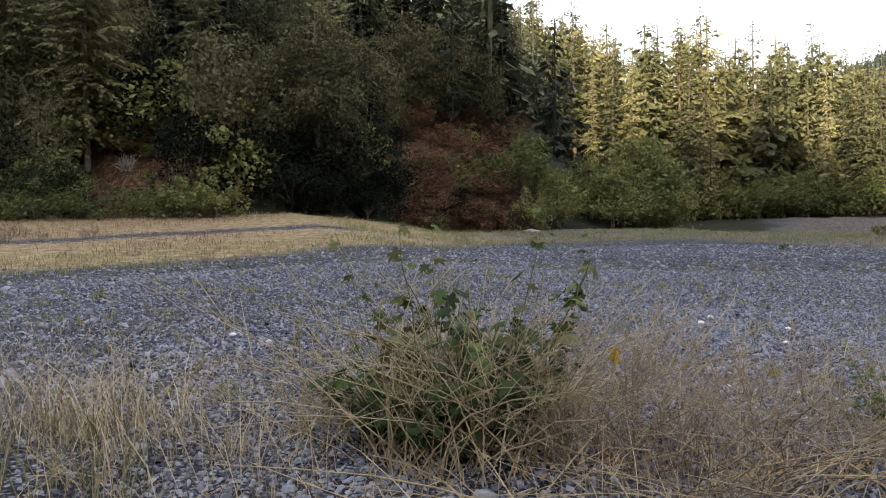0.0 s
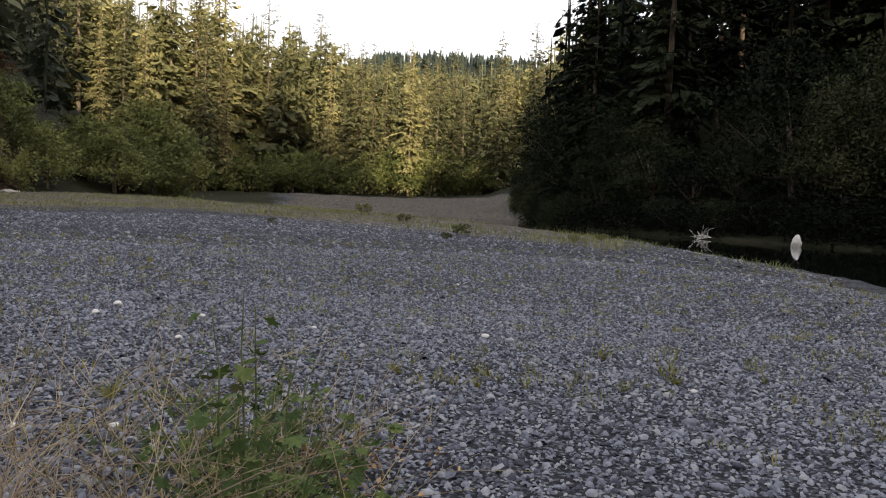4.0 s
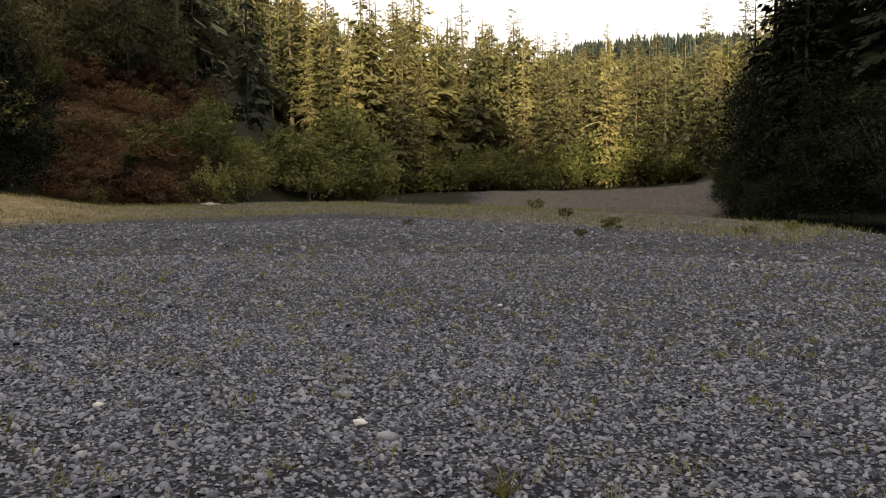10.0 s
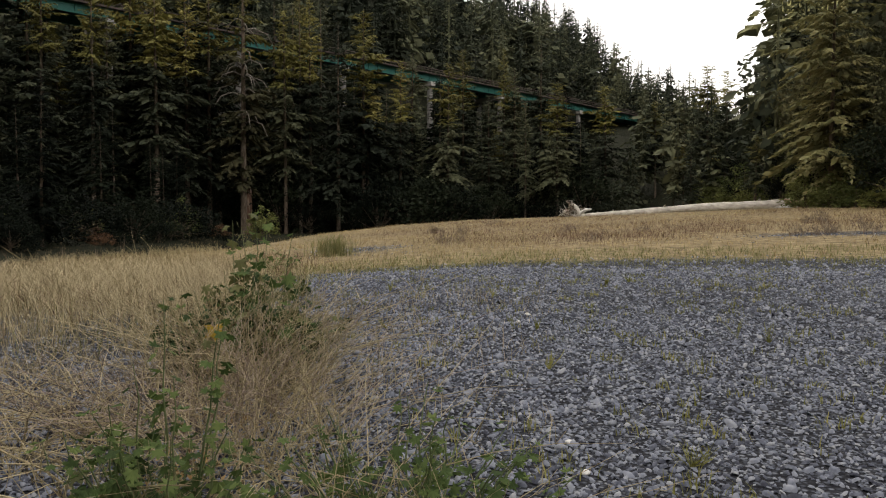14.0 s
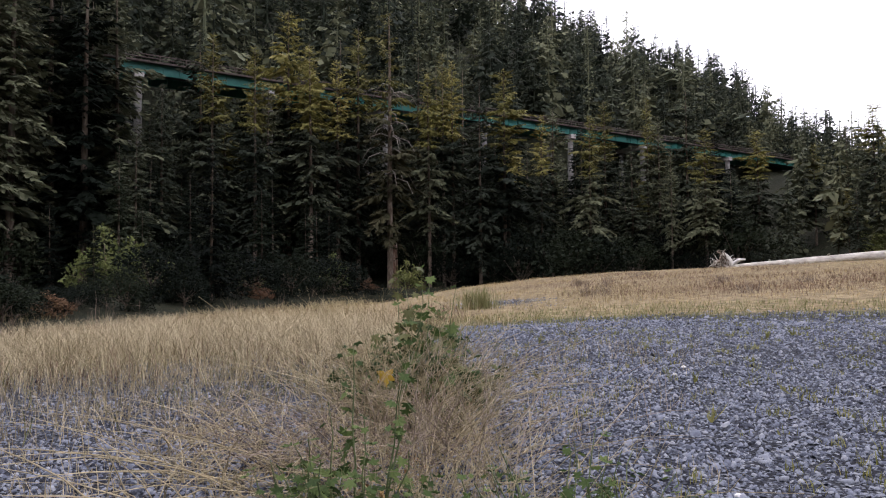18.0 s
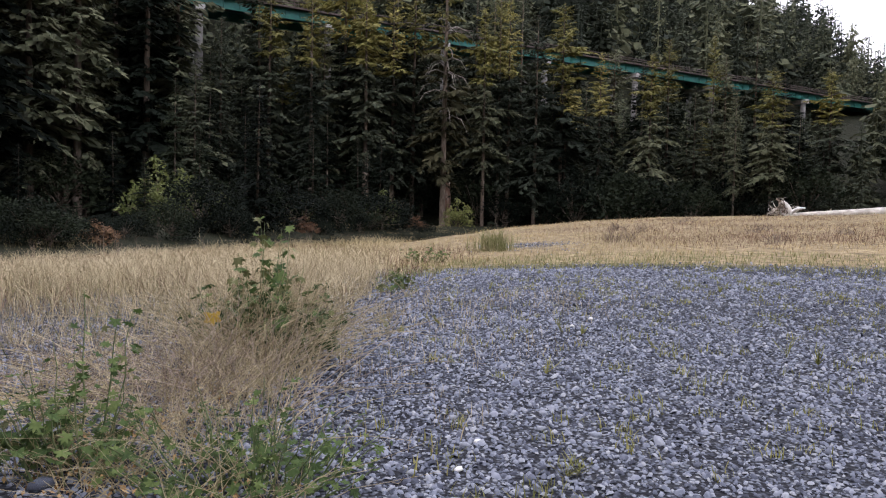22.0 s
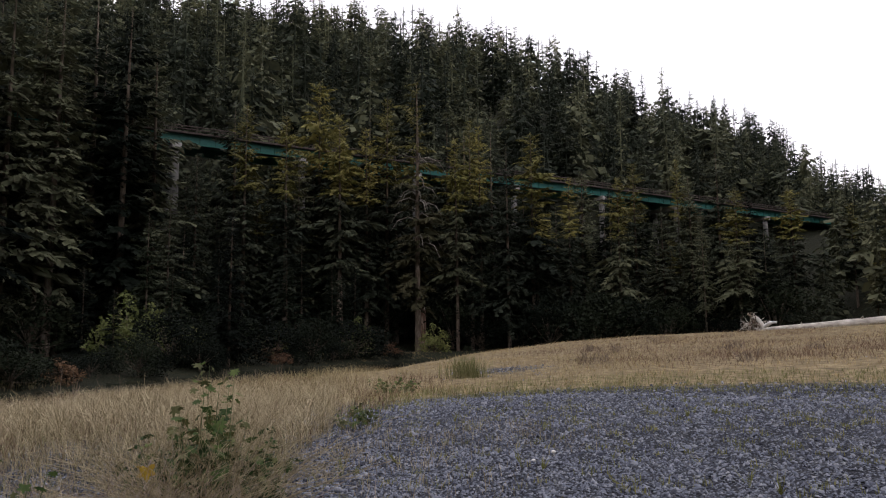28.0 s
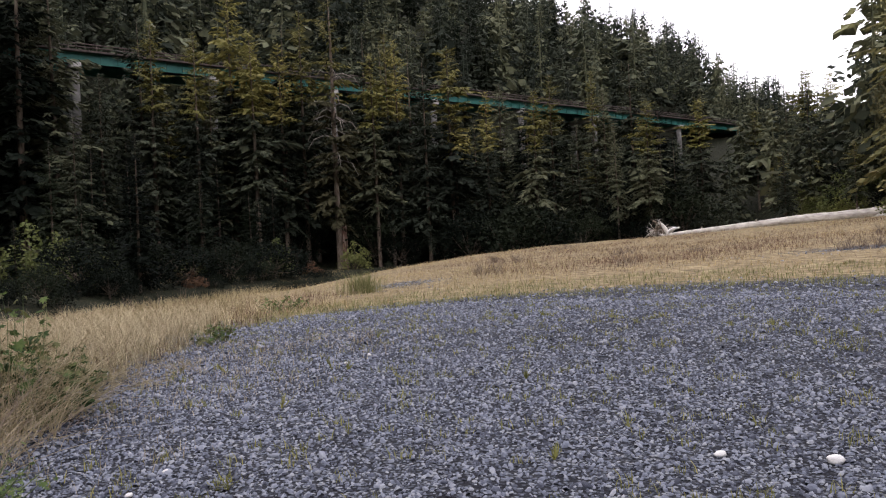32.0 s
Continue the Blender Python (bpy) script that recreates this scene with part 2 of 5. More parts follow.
M_BRIDGE = textured("green_bridge_paint", [(0.3, (0.018, 0.1, 0.085)), (0.6, (0.03, 0.155, 0.13)), (0.8, (0.05, 0.19, 0.16))], 1.5, 0.5, 5, 0.1, big=0.2)
M_CONCRETE = textured("concrete", [(0.3, (0.25, 0.24, 0.22)), (0.6, (0.4, 0.385, 0.36)), (0.8, (0.5, 0.48, 0.45))], 1.2, 0.9, 6, 0.2, big=0.3)
M_RAIL = textured("rusty_rail", [(0.3, (0.03, 0.022, 0.018)), (0.6, (0.07, 0.05, 0.042)), (0.8, (0.12, 0.09, 0.08))], 2.0, 0.7, 5, 0.1)
M_STONE = textured("river_stone", [(0.1, (0.04, 0.044, 0.062)), (0.38, (0.108, 0.119, 0.154)), (0.62, (0.172, 0.187, 0.23)), (0.84, (0.22, 0.235, 0.272)), (1.0, (0.29, 0.3, 0.318))], 22.0, 0.75, 5, 0.25, 0.95)
M_WHITE_STONE = textured("pale_quartz_stone", [(0.3, (0.5, 0.49, 0.47)), (0.7, (0.75, 0.73, 0.70))], 14.0, 0.7, 5, 0.2)


def ground_material():
    """Gravel, dry grass and forest floor, chosen by the painted cover of the sheet, with stones in the relief."""
    m, n, l, b = material("ground_cover", 0.9)
    tc = n.new("ShaderNodeTexCoord")
    att = n.new("ShaderNodeAttribute")
    att.attribute_name = "cover"
    sep = n.new("ShaderNodeSeparateColor")
    l.new(att.outputs["Color"], sep.inputs[0])
    vor = n.new("ShaderNodeTexVoronoi")
    vor.inputs["Scale"].default_value = 27.0
    l.new(tc.outputs["Object"], vor.inputs["Vector"])
    vor2 = n.new("ShaderNodeTexVoronoi")
    vor2.inputs["Scale"].default_value = 4.0
    l.new(tc.outputs["Object"], vor2.inputs["Vector"])
    sc = n.new("ShaderNodeSeparateColor")
    l.new(vor.outputs["Color"], sc.inputs[0])
    sc2 = n.new("ShaderNodeSeparateColor")
    l.new(vor2.outputs["Color"], sc2.inputs[0])
    av = n.new("ShaderNodeMath")
    av.operation = "MULTIPLY_ADD"
    av.inputs[1].default_value = 0.4
    l.new(sc2.outputs[0], av.inputs[0])
    hm = n.new("ShaderNodeMath")
    hm.operation = "MULTIPLY"
    hm.inputs[1].default_value = 0.6
    l.new(sc.outputs[0], hm.inputs[0])
    l.new(hm.outputs[0], av.inputs[2])
    stones = ramp(n, [(0.12, (0.013, 0.014, 0.02)), (0.42, (0.066, 0.073, 0.09)), (0.68, (0.152, 0.164, 0.19)), (0.92, (0.28, 0.288, 0.308))])
    l.new(av.outputs[0], stones.inputs[0])
    gap_shade = n.new("ShaderNodeMapRange")          # shade of the gaps between stones, put into the colour
    gap_shade.inputs[1].default_value, gap_shade.inputs[2].default_value, gap_shade.inputs[4].default_value = 0.3, 0.55, 0.92
    l.new(vor.outputs["Distance"], gap_shade.inputs[0])
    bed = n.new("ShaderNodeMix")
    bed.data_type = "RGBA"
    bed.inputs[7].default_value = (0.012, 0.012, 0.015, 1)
    l.new(gap_shade.outputs[0], bed.inputs[0]), l.new(stones.outputs[0], bed.inputs[6])
    grass_n = n.new("ShaderNodeTexNoise")
    grass_n.inputs["Scale"].default_value, grass_n.inputs["Detail"].default_value = 2.2, 7
    l.new(tc.outputs["Object"], grass_n.inputs["Vector"])
    grass = ramp(n, [(0.34, (0.12, 0.093, 0.054)), (0.5, (0.21, 0.162, 0.09)), (0.66, (0.33, 0.268, 0.155))])
    l.new(grass_n.outputs[0], grass.inputs[0])
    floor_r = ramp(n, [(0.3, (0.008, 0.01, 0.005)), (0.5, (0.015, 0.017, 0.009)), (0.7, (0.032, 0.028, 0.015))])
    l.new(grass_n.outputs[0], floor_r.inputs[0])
    soil_r = ramp(n, [(0.3, (0.04, 0.02, 0.01)), (0.5, (0.085, 0.045, 0.024)), (0.7, (0.15, 0.09, 0.05))])
    l.new(grass_n.outputs[0], soil_r.inputs[0])
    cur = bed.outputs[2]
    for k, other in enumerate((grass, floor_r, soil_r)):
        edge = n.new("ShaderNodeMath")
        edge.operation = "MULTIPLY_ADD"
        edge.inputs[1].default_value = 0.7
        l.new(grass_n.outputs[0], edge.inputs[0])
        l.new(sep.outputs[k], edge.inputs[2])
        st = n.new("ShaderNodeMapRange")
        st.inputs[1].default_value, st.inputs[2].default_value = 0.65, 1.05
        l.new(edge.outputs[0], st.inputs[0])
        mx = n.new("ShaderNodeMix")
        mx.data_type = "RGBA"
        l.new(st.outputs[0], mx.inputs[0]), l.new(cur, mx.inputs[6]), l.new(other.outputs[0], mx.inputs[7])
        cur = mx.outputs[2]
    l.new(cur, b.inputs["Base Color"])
    bp = n.new("ShaderNodeBump")
    bp.invert = True
    bp.inputs["Strength"].default_value, bp.inputs["Distance"].default_value = 0.9, 0.022
    l.new(vor.outputs["Distance"], bp.inputs["Height"])
    l.new(bp.outputs[0], b.inputs["Normal"])
    b.inputs["Specular IOR Level"].default_value = 0.1
    return m


M_GROUND = ground_material()


def water_material():
    m, n, l, b = material("river_water", 0.04)
    b.inputs["Base Color"].default_value = (0.003, 0.004, 0.003, 1)
    b.inputs["Specular IOR Level"].default_value = 0.5
    t = n.new("ShaderNodeTexNoise")
    t.inputs["Scale"].default_value, t.inputs["Detail"].default_value = 1.2, 3
    bp = n.new("ShaderNodeBump")
    bp.inputs["Strength"].default_value, bp.inputs["Distance"].default_value = 0.05, 0.02
    tc = n.new("ShaderNodeTexCoord")
    l.new(tc.outputs["Object"], t.inputs["Vector"])
    l.new(t.outputs[0], bp.inputs["Height"])
    l.new(bp.outputs[0], b.inputs["Normal"])
    return m


M_WATER = water_material()

# ---- the lie of the land: by bearing from the middle of the bar, how far each form reaches ----
SHORE_E = ([15, 25, 35, 45, 52, 62, 73, 84, 95, 103, 120, 140, 165], [120, 84, 66, 54, 45, 32, 22.6, 16.5, 12.4, 10.4, 9.0, 10, 13])
SHORE_W = ([-170, -150, -125, -112, -101, -92, -84, -77, -68, -58], [16, 17, 19.5, 24, 32, 43, 58, 84, 104, 116])
FAR_E = ([15, 30, 38, 43, 48, 54, 60, 66, 72, 80, 92, 105, 130, 165], [135, 138, 132, 100, 74, 63, 60, 56, 55, 60, 66, 70, 70, 75])
FAR_W = ([-170, -150, -125, -110, -100, -92, -84, -77, -68, -58], [30, 30, 32, 40, 52, 68, 88, 108, 122, 124])
FOOT_W = ([-170, -150, -125, -110, -95, -80, -68, -58], [70, 90, 104, 110, 116, 119, 124, 126])
HILL_W = ([-170, -150, -125, -110, -100, -90, -80, -70, -60, -55], [70, 90, 104, 112, 120, 127, 138, 164, 198, 212])
FOOT_N = ([-60, -52, -45, -40, -35, -25, -15, -5, 5, 11, 18], [160, 135, 98, 86, 70, 62, 62, 74, 82, 95, 125])
# how high the bar stands at its far side, and how far off that is
RISE_B = [-180, -125, -100, -91, -85, -80, -72, -66, -58, -43, -36, -28, -16, -11, -6, -2, 6, 16, 20, 40, 60, 100, 180]
RISE_Z = (RISE_B, [-0.2, 0.0, 0.0, -0.05, -0.05, 0.3, 1.25, 1.8, 2.1, 2.85, 2.6, 2.75, 3.05, 2.45, 1.7, 1.1, 1.1, 0.9, 0.6, 0.1, -0.25, -0.35, -0.2])
RISE_R = (RISE_B, [20, 25, 35, 40, 45, 60, 70, 70, 70, 72, 66, 62, 60, 62, 66, 72, 80, 66, 60, 45, 30, 12, 15])


# how far the bare gravel reaches before the grass begins
EDGE = ([-180, -135, -120, -105, -95, -88, -84, -80, -72, -60, -45, -30, -16, -7, 0, 8, 16, 21, 27, 39, 45, 57, 70, 90, 180],
        [13, 5.4, 5.2, 5.2, 5.2, 5.6, 15, 18.5, 20, 21.5, 22.5, 23.5, 27, 32, 42, 45, 46, 42, 35, 29, 26, 22, 22, 40, 30])


def at_bearing(table, b):
    return np.interp(b, table[0], table[1])


def smooth(a, b, x):
    t = np.clip((x - a) / (b - a), 0, 1)
    return t * t * (3 - 2 * t)


def ripple(x, y):
    return (np.sin(x * 0.31 + 1.3) * np.cos(y * 0.27 + 0.4) + 0.6 * np.sin(x * 0.83 + y * 0.61) + 0.35 * np.sin(x * 1.9 - y * 1.5 + 2.0)) / 1.95


def land(x, y):
    """Height of the ground at places x, y (arrays)."""
    x, y = np.asarray(x, float), np.asarray(y, float)
    dx, dy = x - CX, y - CY
    r, b = np.hypot(dx, dy), np.degrees(np.arctan2(dx, dy))
    # the bar: nearly level, rising to the north-west, with soft humps
    reach = at_bearing(RISE_R, b)
    z = at_bearing(RISE_Z, b) * (np.minimum(r, reach * 1.1) / reach) ** 1.6 + np.clip(0.03 * (4 - x), -0.2, 0.2) * (1 - smooth(8, 25, r)) + 0.05 * ripple(x, y) * smooth(4, 25, r)
    # the river on both sides
    east, west = (b > 14) | (b < -171), (b > -171) & (b < -56)
    shore = np.where(east, at_bearing(SHORE_E, np.where(b < -171, 165, b)), at_bearing(SHORE_W, b))
    far = np.where(east, at_bearing(FAR_E, np.where(b < -171, 165, b)), at_bearing(FAR_W, b))
    river = east | west
    wob = 1.0 + 0.02 * ripple(x * 1.5, y * 1.5)
    drop = np.clip(shore * 0.4, 4, 10)
    dip = smooth(shore * wob - drop, shore * wob, r)
    z = np.where(river, z * (1 - dip) + (WATER_Z) * dip, z)
    z = np.where(river & (r > shore * wob), np.maximum(WATER_Z - (r - shore * wob) * 0.12, -2.2), z)
    bank = (r - far * (1 + 0.015 * ripple(x * 3, y * 3)))
    # unseen heights south of the bar are shaped to steer the low sunlight
    steep = np.interp(b, [-175, -165, -150, -142, -135, -125, -95, -70, -60, -55, -50, 14, 24, 40, 46, 52, 60, 100, 150, 165, 175], [1.8, 1.6, .9, .6, .6, .62, .74, .7, .6, .5, .4, .03, .03, .05, .12, .4, .55, .7, 1.0, 1.4, 1.8])
    top = np.interp(b, [-175, -171, -168, -163, -150, -142, -130, -120, -100, -85, -75, -66, -60, -55, -50, 14, 30, 45, 60, 90, 130, 150, 165, 175], [78, 88, 130, 180, 180, 180, 190, 215, 262, 265, 215, 162, 134, 110, 70, 20, 25, 40, 70, 80, 90, 100, 90, 78])
    foot_w = np.where(west, at_bearing(HILL_W, b) - far, 6)
    bench = np.where(west, 0.22 * np.clip(r - at_bearing(FOOT_W, b), 0, np.maximum(at_bearing(HILL_W, b) - at_bearing(FOOT_W, b), 0)), 0)
    up = top * (1 - np.exp(-np.maximum(bank - foot_w, 0) * steep / top)) * 1.12
    lip_h = np.interp(b, [10, 18, 26, 38, 43, 48], [0.9, 1.1, 1.5, 1.5, 1.3, 1.2])
    lip_w = np.interp(b, [10, 18, 26, 38, 44, 50], [8, 28, 42, 40, 20, 6])
    lip = WATER_Z + lip_h * smooth(-2, lip_w, bank)
    z = np.where(river & (bank > -2), np.maximum(lip + up + bench, z), z)
    # northern hill, with no water before it
    foot = at_bearing(FOOT_N, b)
    hill_b = np.interp(b, [-62, -56, -50, -45, -42, -20, 0, 4, 10, 16, 20], [.6, .45, .3, .26, .45, .62, .6, .5, .2, .05, .03])
    hill_t = np.interp(b, [-62, -56, -50, -45, -42, -20, 0, 5, 10, 16, 20], [110, 78, 46, 34, 60, 95, 90, 60, 35, 20, 20])
    nb = np.maximum(r - foot * (1 + 0.02 * ripple(x * 2, y * 2)), 0)
    nz = z + hill_t * (1 - np.exp(-nb * np.maximum(hill_b, 0.01) / hill_t))
    z = np.where(~river, nz, z)
    # far ranges close the valley
    far_top = np.interp(b, [-180, -60, -45, -20, 0, 10, 18, 24, 32, 40, 50, 180], [120, 60, 45, 120, 110, 90, 95, 140, 183, 183, 165, 120])
    z = z + np.maximum(far_top - np.maximum(z, 0), 0) * smooth(520, 1000, r)
    return z + 1.2 * ripple(x * 0.25, y * 0.25) * smooth(120, 260, r)


def beach_at(x, y):
    """Where the pale beach lies beyond the river bend."""
    r, b = np.hypot(x - CX, y - CY), np.degrees(np.arctan2(x - CX, y - CY))
    off = r - np.where(b > 0, at_bearing(FAR_E, b), at_bearing(FAR_W, b))
    return smooth(21.5, 25.5, b + 1.2 * ripple(x, y)) * (b < 44) * smooth(-14, -6, off) * (1 - smooth(52, 64, off))


def cover(x, y):
    """Red: dry grass, green: forest floor, blue: bare reddish soil."""
    dx, dy = x - CX, y - CY
    r, b = np.hypot(dx, dy), np.degrees(np.arctan2(dx, dy))
    edge = np.interp(b, EDGE[0], EDGE[1])
    gr = smooth(edge * 0.85, edge * 1.08, r + 1.5 * ripple(x, y)) * 0.95
    river = (b > 14) | (b < -56)
    farb = np.where(b > 0, at_bearing(FAR_E, b), at_bearing(FAR_W, b))
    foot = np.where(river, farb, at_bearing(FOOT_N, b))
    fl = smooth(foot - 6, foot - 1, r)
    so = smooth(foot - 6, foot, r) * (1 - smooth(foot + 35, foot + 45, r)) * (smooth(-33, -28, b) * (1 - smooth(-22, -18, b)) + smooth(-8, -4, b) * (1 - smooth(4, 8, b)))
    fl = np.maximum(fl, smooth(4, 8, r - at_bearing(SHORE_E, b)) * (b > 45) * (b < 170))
    beach = beach_at(x, y)
    fl, gr = fl * (1 - beach), gr * (1 - beach)
    shore = at_bearing(SHORE_E, b)
    gr = np.where((b > 52) & (b < 170), gr * 0.25, gr * (1 - 0.6 * smooth(-22, 8, b)))
    gr = gr * (1 - 0.45 * smooth(80, 90, -b) * (1 - smooth(14, 20, r))) * (1 - 0.8 * np.exp(-((x + 10.5) / 3.5) ** 2 - ((y - 2) / 1.2) ** 2))
    tongue = np.exp(-((r - 40 - 0.15 * (b + 30)) / 2.4) ** 2) * smooth(-50, -40, b) * (1 - smooth(-14, -8, b)) + np.exp(-((r - 34) / 4) ** 2 - ((b + 75) / 3.5) ** 2)
    gr = gr * (1 - 0.75 * np.clip(tongue, 0, 1))
    return gr, fl, np.clip(so, 0, 1) * 0.55


def mesh_object(name, verts, faces, mat, parent=None, label="", smooth_shade=False):
    """Links arrays of points and equal-sided faces as one mesh object."""
    me = bpy.data.meshes.new(name)
    verts, faces = np.asarray(verts, np.float32), np.asarray(faces, np.int32)
    k = faces.shape[1]
    me.vertices.add(len(verts))
    me.vertices.foreach_set("co", verts.ravel())
    me.loops.add(faces.size)
    me.loops.foreach_set("vertex_index", faces.ravel())
    me.polygons.add(len(faces))
    me.polygons.foreach_set("loop_start", np.arange(0, faces.size, k, dtype=np.int32))
    me.polygons.foreach_set("loop_total", np.full(len(faces), k, np.int32))
    if smooth_shade:
        me.polygons.foreach_set("use_smooth", np.ones(len(faces), bool))
    me.update(calc_edges=True)
    me.materials.append(mat)
    ob = new(name, me)
    if parent:
        ob.parent = parent
    if label:
        ob["label"] = label
    return ob


def build_ground():
    nb, nr = 540, 250
    rad = np.concatenate([[0.0, 0.002], np.geomspace(0.4, 2600, nr - 2)])
    ang = np.linspace(0, 2 * np.pi, nb, endpoint=False)
    R, A = np.meshgrid(rad[1:], ang, indexing="ij")
    x, y = CX + R * np.sin(A), CY + R * np.cos(A)
    z = land(x, y)
    verts = np.concatenate([[[CX, CY, float(land(CX, CY))]], np.stack([x, y, z], -1).reshape(-1, 3)])
    i, j = np.meshgrid(np.arange(nr - 2), np.arange(nb), indexing="ij")
    j2 = (j + 1) % nb
    quads = np.stack([1 + i * nb + j, 1 + i * nb + j2, 1 + (i + 1) * nb + j2, 1 + (i + 1) * nb + j], -1).reshape(-1, 4)
    fan = np.stack([np.zeros(nb, int), np.zeros(nb, int), 1 + (np.arange(nb) + 1) % nb, 1 + np.arange(nb)], -1)
    ob = mesh_object("ground", verts, quads[:, ::-1], M_GROUND, smooth_shade=True)
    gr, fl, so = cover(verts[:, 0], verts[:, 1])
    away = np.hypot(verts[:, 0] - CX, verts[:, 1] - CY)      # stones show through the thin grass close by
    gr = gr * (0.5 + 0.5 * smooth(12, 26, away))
    gr = np.maximum(gr, 0.38 * beach_at(verts[:, 0], verts[:, 1]))      # paler tan mix over the far beach
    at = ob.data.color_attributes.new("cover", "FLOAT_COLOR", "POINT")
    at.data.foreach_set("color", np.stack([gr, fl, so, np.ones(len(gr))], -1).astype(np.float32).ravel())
    tagged(ob, "grey gravel bar with dry grass and wooded banks", "ground", kind="structure")
    return ob


build_ground()
water = mesh_object("water", [(-400, -400, WATER_Z), (400, -400, WATER_Z), (400, 400, WATER_Z), (-400, 400, WATER_Z)], [(0, 1, 2, 3)], M_WATER)
tagged(water, "still dark river water mirroring the wooded bank", "river", kind="structure")

rng = np.random.default_rng(7)


# ---- trees ----
def tube(points, radii, sides=6):
    """Verts and quads of a tapered tube along points."""
    pts = np.asarray(points, float)
    v, f = [], []
    for i, p in enumerate(pts):
        d = pts[min(i + 1, len(pts) - 1)] - pts[max(i - 1, 0)]
        d = d / (np.linalg.norm(d) + 1e-9)
        u = np.cross(d, (0.13, 0.97, 0.2)) if abs(d[1]) < 0.9 else np.cross(d, (1, 0, 0))
        u /= np.linalg.norm(u)
        w = np.cross(d, u)
        for k in range(sides):
            a = 2 * np.pi * k / sides
            v.append(p + radii[i] * (math.cos(a) * u + math.sin(a) * w))
    for i in range(len(pts) - 1):
        for k in range(sides):
            k2 = (k + 1) % sides
            f.append((i * sides + k, i * sides + k2, (i + 1) * sides + k2, (i + 1) * sides + k))
    return np.array(v), np.array(f)


def joined(pieces):
    vs, fs, o = [], [], 0
    for v, f in pieces:
        vs.append(v), fs.append(f + o)
        o += len(v)
    return np.concatenate(vs), np.concatenate(fs)


def bough(root, yaw, reach, rise, droop, n, r, wide=0.5, slim=0.26):
    """One limb of a conifer with its flat hanging sprays: pointed kites to both sides, longest near the trunk, like a ragged fern."""
    u, side = np.array((math.cos(yaw), math.sin(yaw), 0.0)), np.array((-math.sin(yaw), math.cos(yaw), 0.0))
    t = 0.12 + 0.88 * (np.arange(n) + r.uniform(0.1, 0.9, n)) / n
    p = root + np.outer(t * reach, u) + np.outer(reach * (rise * t - droop * t ** 2.1), (0, 0, 1))
    w = reach * (wide * (1.05 - 0.72 * t) + 0.06) * r.uniform(0.6, 1.25, n)
    a = np.radians((68 - 46 * t) * r.uniform(0.6, 1.2, n)) * np.where(np.arange(n) % 2, 1, -1)
    out = np.outer(w * np.cos(a), u) + np.outer(w * np.sin(a), side) - np.outer(w * r.uniform(0.15, 0.95, n), (0, 0, 1))
    across = np.cross(out, np.array((0, 0, 1.0)) + r.normal(0, 0.6, (n, 3)))
    across /= np.linalg.norm(across, axis=1, keepdims=True) + 1e-9
    thick = across * (w * r.uniform(slim * 0.7, slim * 1.35, n))[:, None]
    mid = out * r.uniform(0.4, 0.65, (n, 1))
    v = np.stack([p, p + mid - thick, p + out, p + mid + thick], 1).reshape(-1, 3)
    return v, np.arange(4 * n).reshape(-1, 4)


